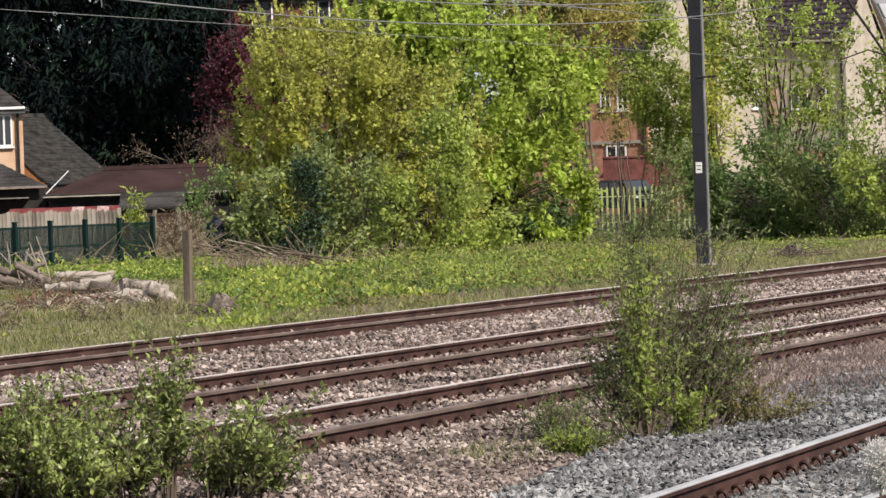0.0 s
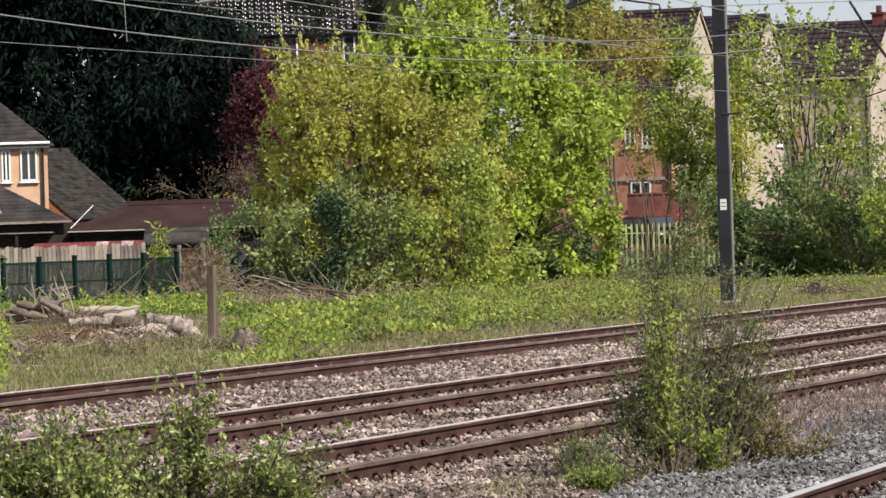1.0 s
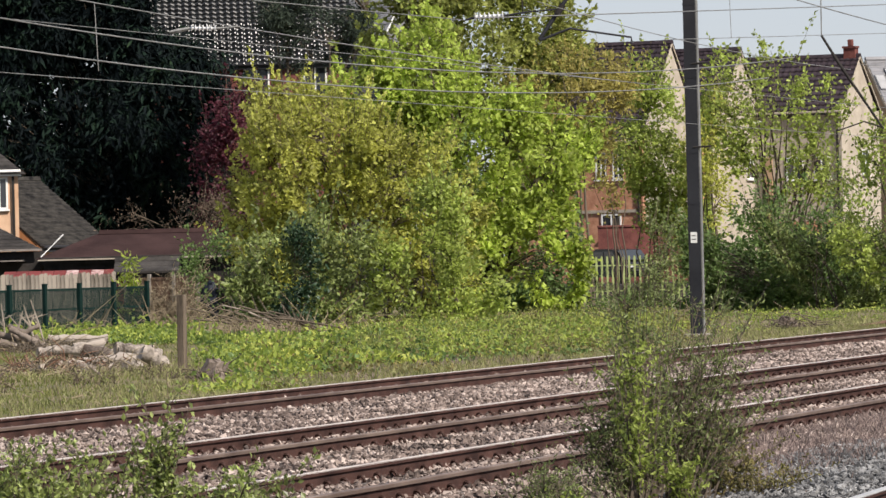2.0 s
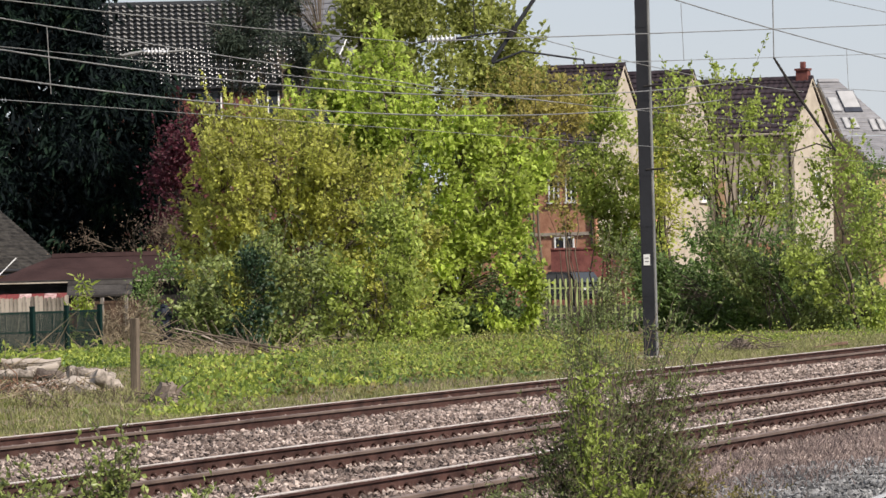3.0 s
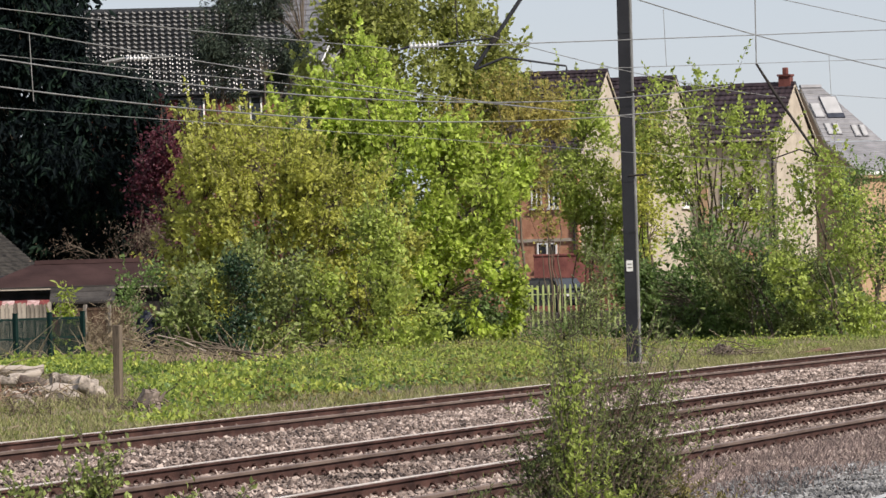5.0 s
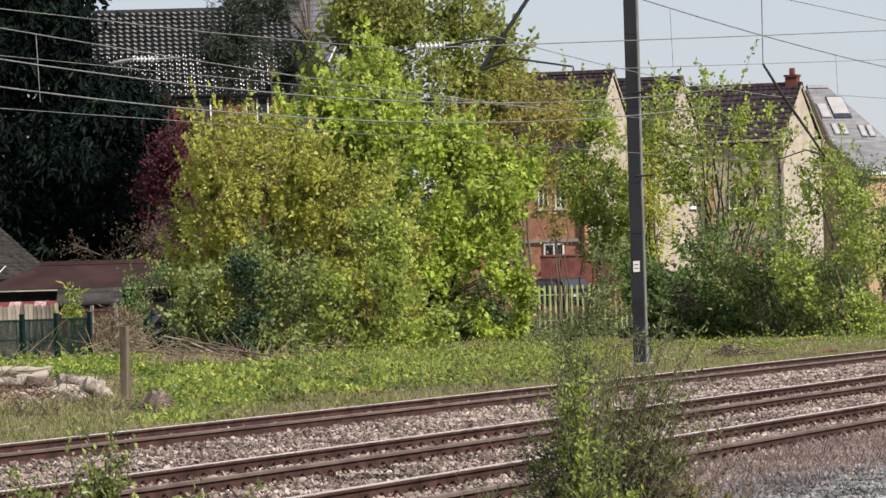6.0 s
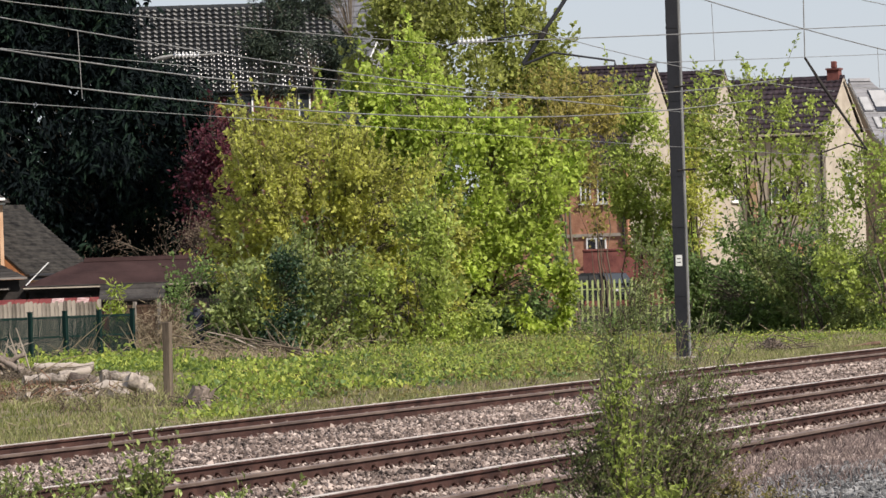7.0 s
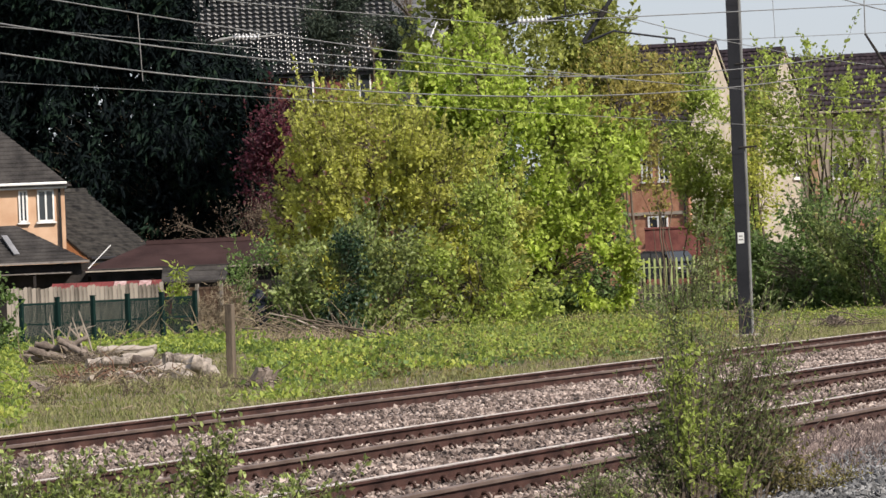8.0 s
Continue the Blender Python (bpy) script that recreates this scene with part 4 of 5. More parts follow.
part("ridge_tiles", prism([(-0.14, -0.05), (0.14, -0.05), (0.05, 0.1), (-0.05, 0.1)], "x", 0.0, 1.2), M["slate"], h4).location = (0, 0, 11.8)
part("bargeboard", prism([(-6.1, 7.08), (-6.1, 7.24), (-2.53, 8.86), (0, 11.74), (0, 11.58), (-2.5, 8.72)], "x", -0.03, 0.06), M["cream"], h4)
part("gutter", boxes([(0, -6.2, 7.1, 4.4, -6.06, 7.26)], 0.03), M["white"], h4)
for u, drop, w, h, dark in ((0.32, 1.14, 0.55, 1.0, False), (1.25, 1.0, 1.0, 1.5, True), (0.5, 2.0, 0.34, 0.8, False), (0.98, 2.0, 0.34, 0.8, False), (2.0, 2.1, 0.34, 0.8, False), (2.46, 2.1, 0.34, 0.8, False)):
    o = part("roof_window", boxes([(-w / 2, -h / 2, 0.02, w / 2, h / 2, 0.08)]), M["panel"] if dark else M["slate"], h4)
    o.matrix_local = pose(u, -drop, 11.79 - drop * 1.134 + 0.02, 48.6)
    part("pane", boxes([(-w / 2 + 0.04, -h / 2 + (0.3 if dark else 0.05), 0.08, w / 2 - 0.04, h / 2 - 0.05, 0.095)]), M["sky_pane"], o, "pale pane coloured like reflected sky")

pantiled = house("large dark red brick house with a glossy grey pantiled roof", *turned(-6.3, 270, 4, 8.4), 4, 8.4, 10, 10.4, 14.1, M["old_brick"], M["old_brick"], M["grey_tile"], [("front", 0.1, 8.8, 1.1, 1.5), ("front", 2.6, 8.8, 1.0, 1.5)], wave=0.07, lip=0.09, col=0.3, trim="mast", loose=0.5)
house("tall house with a plain grey slate roof", -5.4, 297, -35, 5, 6, 12.2, 16.2, M["slate"], M["slate"], M["slate"], wave=0.0, col=0.6)
house("orange rendered house with a hipped dark slate roof", -23.6, 246, 6, 9.2, 8, 5.78, 9.3, M["orange"], M["orange"], M["dark_slate"], [("front", 2.98, 4.22, 0.36, 1.25), ("front", 3.86, 4.22, 0.66, 1.25), ("front", 0.2, 4.3, 1.0, 1.2)], wave=0.0, col=0.5, row=0.25, hip=True)
house("low wing with a mossy slate roof coloured as in shade", -19.9, 251.5, 45, 3.6, 8.6, 2.8, 5.45, M["orange"], M["orange"], M["shaded_moss_tile"], wave=0.0, col=0.5, row=0.25, name="outbuilding", trim="mast")
# walls are coloured near black for the shadow under the eaves
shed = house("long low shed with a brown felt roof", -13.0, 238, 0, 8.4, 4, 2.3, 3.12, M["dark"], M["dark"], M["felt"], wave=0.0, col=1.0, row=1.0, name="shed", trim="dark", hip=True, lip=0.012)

part("gutter", boxes([(-4.4, -2.42, 2.36, 4.4, -2.36, 2.41)]), M["cream"], shed, "pale weathered gutter")


# ---- mast and overhead line ----
mast = thing("catenary_mast", Matrix.Translation(spot(4.9, 152.9, GROUND)) @ pose(0, 0, 0, 0, 0, AXIS - 14), "tall grey steel overhead line mast beside the track", "mast")
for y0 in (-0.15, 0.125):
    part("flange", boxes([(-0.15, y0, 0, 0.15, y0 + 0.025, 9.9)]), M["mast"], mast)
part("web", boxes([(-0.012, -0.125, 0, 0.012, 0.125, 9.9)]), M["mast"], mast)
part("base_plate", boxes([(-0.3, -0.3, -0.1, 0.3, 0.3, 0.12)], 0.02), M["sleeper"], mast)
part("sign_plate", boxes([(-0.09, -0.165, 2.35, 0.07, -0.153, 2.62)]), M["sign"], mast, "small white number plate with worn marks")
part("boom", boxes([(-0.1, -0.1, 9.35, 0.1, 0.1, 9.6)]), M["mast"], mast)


def rods(name, parent, lines, material, sides=6, label=""):
    """Steel tubes between places given by side, ahead, z, radius."""
    inv = parent.matrix_world.inverted() if parent else Matrix.Identity(4)
    local = [[(*(inv @ spot(s, a, z)), r) for s, a, z, r in line] for line in lines]
    v, f = tubes(local, sides)
    return shape(name, v, f, material, parent, label, smooth=True)


bpy.context.view_layer.update()
rods("boom", mast, [[(4.9, 152.9, 9.45, 0.09), (3.1, 120, 9.3, 0.09)], [(3.1, 120, 9.3, 0.07), (6.4, 120, 9.3, 0.07)]], M["mast"])
strut = rods("strut", mast, [[(3.15, 120, 9.3, 0.045), (1.9, 120, 7.5, 0.045), (0.93, 120, 6.12, 0.045)]], M["mast"])
rods("registration_arm", mast, [[(0.93, 120, 6.1, 0.03), (1.2, 120, 6.2, 0.03), (1.52, 120, 6.32, 0.024), (2.1, 120, 6.22, 0.022), (2.7, 120, 6.12, 0.022), (2.71, 120, 6.0, 0.03)]], M["mast"])
rods("clamp", mast, [[(1.28, 119.95, 6.6, 0.07), (1.40, 119.95, 6.78, 0.07)]], M["dark"])
rods("tie_rod", mast, [[(-0.5, 120, 6.53, 0.02), (-0.35, 120, 6.57, 0.03), (0.3, 120, 6.6, 0.025), (0.7, 120, 6.66, 0.018), (1.35, 120, 6.7, 0.018)]], M["mast"])
rods("hanger", mast, [[(0.62, 120, 9.3, 0.012), (0.6, 120, 7.1, 0.012), (0.62, 120, 6.66, 0.012)]], M["dark"])
rods("hanger", mast, [[(6.38, 120, 9.3, 0.012), (6.38, 120, 7.3, 0.012), (6.37, 120, 6.05, 0.012)]], M["wire"])
rods("steady_arm", mast, [[(6.37, 120, 6.06, 0.025), (6.7, 120, 5.5, 0.035), (7.1, 120, 4.88, 0.03), (7.52, 120, 4.23, 0.025)], [(7.5, 120, 4.26, 0.02), (7.15, 120, 4.38, 0.016), (6.6, 120, 4.2, 0.014)]], M["dark"])
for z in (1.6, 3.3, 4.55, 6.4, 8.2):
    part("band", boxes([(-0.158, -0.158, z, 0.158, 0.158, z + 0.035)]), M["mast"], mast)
for z in (4.5, 6.55):
    rods("bracket", mast, [[(4.9, 152.75, z, 0.03), (5.35, 152.7, z + 0.02, 0.022)]], M["dark"])
# added pale strip: paints the sunlit right flank of the dark mast
part("lit_flank", boxes([(0.151, -0.1, 0, 0.178, 0.08, 9.6)]), M["wire"], mast, "pale strip for the sunlit flank of the mast")


def insulator(parent, a, b, ribs, radius):
    """A ribbed porcelain rod between two places."""
    pa, pb = Vector(a), Vector(b)
    line = []
    for k in range(ribs):
        for t, r in ((0.05, 0.4), (0.3, 0.45), (0.34, 1.0), (0.5, 1.0), (0.6, 0.45)):
            line.append((*(pa + (pb - pa) * ((k + t) / ribs)), radius * r))
    v, f = tubes([line], 8)
    return shape("insulator", v, f, M["porcelain"], parent, "white ribbed porcelain insulator")


inv = mast.matrix_world.inverted()
insulator(mast, inv @ spot(-0.33, 120, 6.58), inv @ spot(0.28, 120, 6.6), 7, 0.085)


def wire(name, label, x, knots, radius=0.008, droppers=(), extra=()):
    """A wire in the upright plane over a track: (y, z) knots, eased between them."""
    ys, zs = [k[0] for k in knots], [k[1] for k in knots]
    yy = np.linspace(ys[0], ys[-1], 60)
    poly = np.polynomial.Polynomial.fit(ys, zs, min(2, len(ys) - 1))
    line = [(along(x, y), y, z, radius) for y, z in zip(yy, poly(yy))]
    v, f = tubes([line], 5)
    ob = tagged(shape(name, v, f, M["wire"], None, "", True), label, "overhead wire", "overhead wires")
    for y, z0, z1 in droppers:
        v, f = tubes([[(along(x, y), y, z0, 0.006), (along(x, y) + 0.02, y + 0.05, z1, 0.006)]], 4)
        shape("dropper", v, f, M["wire"], ob)
    return ob


X_A, X_B, X_C = -24.19, -18.22, -14.11
tagged(rods("contact_wire", None, [[(-11.5, 80, 6.75, 0.009), (-7.2, 98, 6.6, 0.009), (-4.0, 109, 6.54, 0.009), (-0.5, 120, 6.53, 0.009)]], M["wire"]), "thin overhead wire ending at the porcelain insulator", "overhead wire", "overhead wires")
w2 = wire("messenger_wire", "overhead catenary wire with a porcelain insulator", X_A, [(60, 6.0), (79, 5.59), (87, 5.43), (101, 5.28), (118, 5.2)], 0.009, [(80.8, 5.55, 4.62)])
wire("contact_wire", "overhead wire climbing towards the mast", X_A, [(60, 5.7), (79, 5.23), (90, 5.03), (97.5, 5.0), (113, 5.34), (133, 6.11)], 0.011)
wire("contact_wire", "thin level overhead wire over the middle track", X_B, [(30, 4.42), (65, 4.41), (83, 4.43), (140, 4.45)], 0.004)
wire("contact_wire", "overhead contact wire over the far track", X_A, [(60, 5.3), (79, 4.84), (93, 4.68), (101, 4.69), (118, 5.14), (130, 5.6)], 0.011)
wire("contact_wire", "low level overhead wire over the middle track", X_B, [(30, 3.9), (60, 3.88), (91, 3.9), (140, 3.92)], 0.004)
wire("feeder_wire", "thin overhead wire rising across the sky", X_B, [(78, 5.05), (96, 5.74), (117, 6.57), (130, 7.08)], 0.008)
wire("feeder_wire", "overhead wire slanting down across the sky", X_C, [(60, 5.65), (71.5, 5.31), (80, 5.12), (91, 5.0), (105, 4.95)], 0.008)
wire("feeder_wire", "overhead wire sloping from the steel arm", X_A, [(108, 6.5), (111, 6.35), (121, 6.15), (140, 6.0)], 0.008)
wire("feeder_wire", "thin overhead wire beyond the mast", X_A, [(119, 6.1), (137, 6.71), (155, 7.31), (175, 8.0)], 0.007, [(125.8, 7.5, 6.33), (146, 7.16, 6.15)])
wire("feeder_wire", "thin overhead wire high in the sky", X_C, [(76, 5.67), (91, 5.68), (110, 5.7)], 0.006)
wire("feeder_wire", "thin overhead wire low in the sky", X_A, [(141, 6.15), (155, 6.31), (180, 6.6)], 0.007)
ins = insulator(w2, spot(-4.32, 89.2, 5.355), spot(-3.93, 89.2, 5.34), 7, 0.05)
v, f = tubes([[(*spot(s, 89.2, z), r) for s, z, r in ((-4.62, 5.30, 0.02), (-4.5, 5.32, 0.035), (-4.3, 5.355, 0.02), (-3.9, 5.34, 0.02), (-3.6, 5.36, 0.012))]], 5)
shape("coupling", v, f, M["wire"], w2)


# ---- fences, walls and sheds ----
def line_fence(name, label, a, b, parts, group=""):
    """A fence from a to b (side, ahead): parts(ob, length) fills it, x along the fence, front to -y."""
    p, q = spot(*a), spot(*b)
    d = q - p
    ob = thing(name, Matrix.Translation((p.x, p.y, GROUND)) @ Matrix.Rotation(math.atan2(d.y, d.x), 4, "Z"), label, "fence", group)
    parts(ob, d.length)
    return ob


def repeat(name, mesh, parent, places):
    for m in places:
        o = new(name, mesh)
        o.parent, o.matrix_local = parent, m


def mesh_of(name, bm, material):
    me = bpy.data.meshes.new(name)
    bm.normal_update(), bm.to_mesh(me), bm.free()
    me.materials.append(material)
    return me


def palisade(material, high, gap, wide, post_every):
    def fill(ob, length):
        pale = mesh_of("pale", prism([(-wide / 2, 0.06), (wide / 2, 0.06), (wide / 2, high - 0.09), (wide * 0.22, high), (0, high - 0.05), (-wide * 0.22, high), (-wide / 2, high - 0.09)], "y", -0.04, -0.02), material)
        post = mesh_of("post", boxes([(-0.05, -0.07, -0.2, 0.05, 0.06, high + 0.02)]), material)
        repeat("pale", pale, ob, [pose(x, 0, 0) for x in np.arange(gap / 2, length, gap)])
        repeat("post", post, ob, [pose(x, 0, 0) for x in np.arange(0, length + 0.1, post_every)])
        for z in (0.45, high - 0.45):
            part("rail", boxes([(0, -0.02, z, length, 0.02, z + 0.05)]), material, ob)
    return fill


def meshed(ob, length):
    """A welded mesh fence: thin upright wires on rails between stout posts."""
    wire_me = mesh_of("upright", boxes([(-0.016, -0.008, 0.04, 0.016, 0.008, 1.47)]), M["green_steel"])
    post_me = mesh_of("post", boxes([(-0.06, -0.06, -0.2, 0.06, 0.06, 1.6), (-0.07, -0.07, 1.6, 0.07, 0.07, 1.63)]), M["green_steel"])
    repeat("upright", wire_me, ob, [pose(x, 0, 0) for x in np.arange(0.04, length, 0.072)])
    repeat("post", post_me, ob, [pose(x, -0.07, 0) for x in np.linspace(0, length, 6)])
    for z in (0.15, 0.8, 1.4):
        part("rail", boxes([(0, -0.02, z, length, 0.02, z + 0.05)]), M["green_steel"], ob)


line_fence("mesh_fence", "dark green steel mesh fence behind the weeds", (-15.85, 187), (-11.15, 196.5), meshed)
line_fence("palisade_fence", "pale green pointed steel palisade fence", (3.7, 268), (9.5, 268), palisade(M["pale_green"], 2.0, 0.235, 0.09, 2.75))


def boarded(ob, length):
    rng = random.Random(5)
    for k, x in enumerate(np.arange(0, length, 0.155)):
        h = 1.85 + rng.uniform(-0.05, 0.05)
        part("board", prism([(0, -0.05), (0.145, -0.05), (0.145, h), (0.1, h + 0.03), (0, h - 0.01)], "y", -0.02, 0.005 + rng.uniform(0, 0.012)), M["wood"], ob).location = (x, 0, 0)
    for z in (0.4, 1.4):
        part("rail", boxes([(0, 0.02, z, length, 0.07, z + 0.08)]), M["wood"], ob)


line_fence("board_fence", "weathered grey timber board fence behind the palisade", (-19.6, 226), (-14.0, 226), boarded)


def panelled(ob, length):
    n = 4
    for k in range(n):
        x = k * length / n
        part("fence_panel", boxes([(x + 0.08, -0.015, 0, x + length / n - 0.08, 0.015, 1.62), (x + 0.08, -0.03, 1.56, x + length / n - 0.08, 0.03, 1.66)]), M["brown_wood"], ob)
        part("fence_post", boxes([(x - 0.05, -0.06, -0.2, x + 0.05, 0.06, 1.78)]), M["sleeper"], ob, "pale concrete post")


line_fence("panel_fence", "brown timber panel fence with pale concrete posts", (-13.5, 225.5), (-9.9, 224), panelled)
pv = thing("paving", Matrix.Translation(spot(8, 285, GROUND)) @ pose(0, 0, 0, 0, 0, AXIS), "raised tarmac parking area by the houses", "pavement", kind="structure")
part("slab", boxes([(-16, -14, -0.3, 18, 4, 0.75)], 0.05), M["dark_slate"], pv)
bw = thing("boundary_wall", Matrix.Translation(spot(9, 281, GROUND)) @ pose(0, 0, 0, 0, 0, AXIS), "dark red brick boundary wall before the houses", "wall", kind="structure")
part("brickwork", boxes([(-4.4, -0.12, 0.4, 1.0, 0.12, 3.25)]), M["old_brick"], bw)
part("coping", boxes([(-4.42, -0.17, 3.25, 1.02, 0.17, 3.36)], 0.02), M["old_brick"], bw)

tagged(rods("hip_flashing", None, [[(-16.5, 236.9, 3.16, 0.022), (-17.3, 235.7, 2.3, 0.022)]], M["galv"]), "white flashing on the hip of the shed roof", "flashing", kind="structure")
lean = thing("lean_to", Matrix.Translation(spot(-21.5, 240, GROUND)) @ pose(0, 0, 0, 0, 0, AXIS), "low lean-to with a dark slate roof and white fascia", "lean-to")
r = tile_roof("roof", 8.2, 2.4, 1.5, M["dark_slate"], lean, 0.5, 0.25, 0.0, inset=3.0)
r.matrix_local = pose(0, -2.0, 2.8)
part("fascia", boxes([(-4.1, -2.06, 2.76, 4.1, -2.0, 2.84)]), M["sleeper"], lean)
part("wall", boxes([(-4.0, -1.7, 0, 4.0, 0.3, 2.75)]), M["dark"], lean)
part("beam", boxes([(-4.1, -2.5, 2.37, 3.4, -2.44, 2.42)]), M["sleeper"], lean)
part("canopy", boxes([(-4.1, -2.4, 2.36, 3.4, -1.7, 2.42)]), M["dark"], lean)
for x in (-0.9, 2.0):
    part("post", boxes([(x - 0.05, -2.5, 0, x + 0.05, -2.4, 2.3)]), M["dark"], lean)
for x in (-0.6, 0.6):
    o = part("roof_light", boxes([(-0.12, -0.7, 0, 0.12, 0.7, 0.05)]), M["slate"], lean)
    o.matrix_local = pose(x + 0.4, -1.0, 3.52, 32, 0, 28)

red = thing("small_shed", Matrix.Translation(spot(-16.2, 232.5, GROUND)) @ pose(0, 0, 0, 0, 0, AXIS), "low shed with faded red and white painted boards", "shed")
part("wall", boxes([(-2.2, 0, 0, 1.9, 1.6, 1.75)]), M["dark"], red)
for k in range(9):
    part("roof_board", boxes([(-2.3 + k * 0.47, -0.15, 0, -2.3 + k * 0.47 + 0.45, 0.9, 0.05)]), M["faded"] if k in (5, 7) else M["red_paint"], red).matrix_local = pose(0, 0, 1.72, 14)
house("little shed with a shallow grey felt roof", -12.9, 229.5, 0, 2.2, 1.6, 1.72, 2.05, M["red_paint"], M["red_paint"], M["dark_slate"], wave=0.0, col=1.0, row=1.0, name="shed", trim="dark")

# ---- car ----
def car(side, ahead, z):
    ob = thing("car", Matrix.Translation(spot(side, ahead, z)) @ pose(0, 0, 0, 0, 0, AXIS - 62), "black parked hatchback car behind the fence", "car")
    body = prism([(-2.1, 0.3), (2.1, 0.3), (2.15, 0.62), (2.05, 0.85), (1.15, 0.98), (-2.0, 1.0), (-2.15, 0.7)], "y", -0.86, 0.86)
    bmesh.ops.bevel(body, geom=body.edges[:], offset=0.06, segments=2, affect="EDGES")
    part("body", body, M["car"], ob)
    cabin = prism([(-1.95, 0.98), (1.15, 0.98), (0.35, 1.5), (-1.5, 1.55)], "y", -0.72, 0.72)
    bmesh.ops.bevel(cabin, geom=cabin.edges[:], offset=0.08, segments=2, affect="EDGES")
    part("cabin", cabin, M["car"], ob)
    for x0, x1, t0, t1 in ((-1.65, -0.55, -1.4, -0.55), (-0.45, 0.85, -0.45, 0.28)):
        part("side_window", prism([(x0, 1.02), (x1, 1.02), (t1, 1.42), (t0, 1.42)], "y", -0.735, -0.725), M["glass"], ob)
    part("windscreen", prism([(1.02, 1.02), (1.06, 1.02), (0.42, 1.46), (0.38, 1.46)], "y", -0.6, 0.6), M["glass"], ob).location = (0.06, 0, 0.02)
    part("headlight", boxes([(1.75, 0.6, 0.68, 2.12, 0.88, 0.84)], 0.04), M["porcelain"], ob)
    part("headlight", boxes([(1.75, -0.88, 0.68, 2.12, -0.6, 0.84)], 0.04), M["porcelain"], ob)
    for x in (-1.35, 1.35):
        for y in (-0.84, 0.72):
            bm = bmesh.new()
            bmesh.ops.create_cone(bm, cap_ends=True, segments=20, radius1=0.32, radius2=0.32, depth=0.2, matrix=Matrix.Rotation(radians(90), 4, "X"))
            w = part("wheel", bm, M["tyre"], ob)
            w.location = (x, y + 0.06, 0.32)
            bm = bmesh.new()
            bmesh.ops.create_cone(bm, cap_ends=True, segments=16, radius1=0.2, radius2=0.18, depth=0.03, matrix=Matrix.Rotation(radians(90), 4, "X"))
            part("rim", bm, M["mast"], w).location = (0, -0.11, 0)
    return ob


car(5.6, 274.5, 0.55)


# ---- on the waste ground ----
post = thing("wooden_post", Matrix.Translation(spot(-6.09, 119.4, GROUND)) @ pose(0, 0, 0, 0, 0.6, AXIS - 22), "weathered square wooden post standing in the grass", "post")
part("shaft", boxes([(-0.075, -0.075, -0.2, 0.075, 0.075, 1.57)], 0.012), M["post"], post)


def log(side, ahead, z, length, radius, yaw, tilt, seed, label, material="log", group="felled logs"):
    """A sawn log with a knobbly skin and pale cut ends; z: its underside."""
    rng = np.random.default_rng(seed)
    xs = np.linspace(-length / 2, length / 2, 9)
    line = [(x, rng.normal() * radius * 0.12, rng.normal() * radius * 0.1, radius * rng.uniform(0.75, 1.15)) for x in xs]
    foot = spot(side, ahead)
    z = z + float(lump(foot.x, foot.y))
    ob = thing("log", Matrix.Translation(spot(side, ahead, z + radius)) @ pose(0, 0, 0, 0, tilt, AXIS + yaw), label, "log", group)
    v, f = tubes([line], 10)
    v = v + rng.normal(size=v.shape) * radius * 0.07
    shape("bark", v, f, M[material], ob, smooth=True)
    for x, y, zz, r in (line[0], line[-1]):
        bm = bmesh.new()
        bmesh.ops.create_cone(bm, cap_ends=True, segments=10, radius1=r * 0.97, radius2=r * 0.97, depth=0.02, matrix=Matrix.Translation((x, y, zz)) @ Matrix.Rotation(radians(90), 4, "Y"))
        part("cut_end", bm, M["cut"], ob, "pale sawn cut end")
    return ob


rl = random.Random(8)
for k, (dx, dz, ln, rad, tilt) in enumerate([(-0.55, 0.0, 1.2, 0.12, 6), (-0.05, 0.0, 1.1, 0.13, 12), (0.4, 0.0, 1.0, 0.11, 9), (-0.45, 0.2, 1.1, 0.12, 16), (0.05, 0.2, 1.0, 0.11, 22), (0.45, 0.16, 0.8, 0.1, 30), (-0.3, 0.4, 1.1, 0.11, 14), (0.2, 0.38, 0.9, 0.1, 28), (0.05, 0.55, 0.7, 0.08, 20), (0.62, 0.1, 0.7, 0.09, 52), (-0.8, 0.1, 0.9, 0.11, 4), (0.75, 0.0, 0.8, 0.11, 14), (-0.75, 0.3, 0.8, 0.1, -10), (0.3, 0.55, 0.6, 0.08, -25)]):  # stacked dark lengths
    log(-12.15 + dx, 157 - 0.25 * (k % 4), GROUND + dz * 0.9, ln * 0.85, rad * 0.9, rl.uniform(-25, 15), tilt, 60 + k, "grey-brown felled log in a stack", "log_dark")
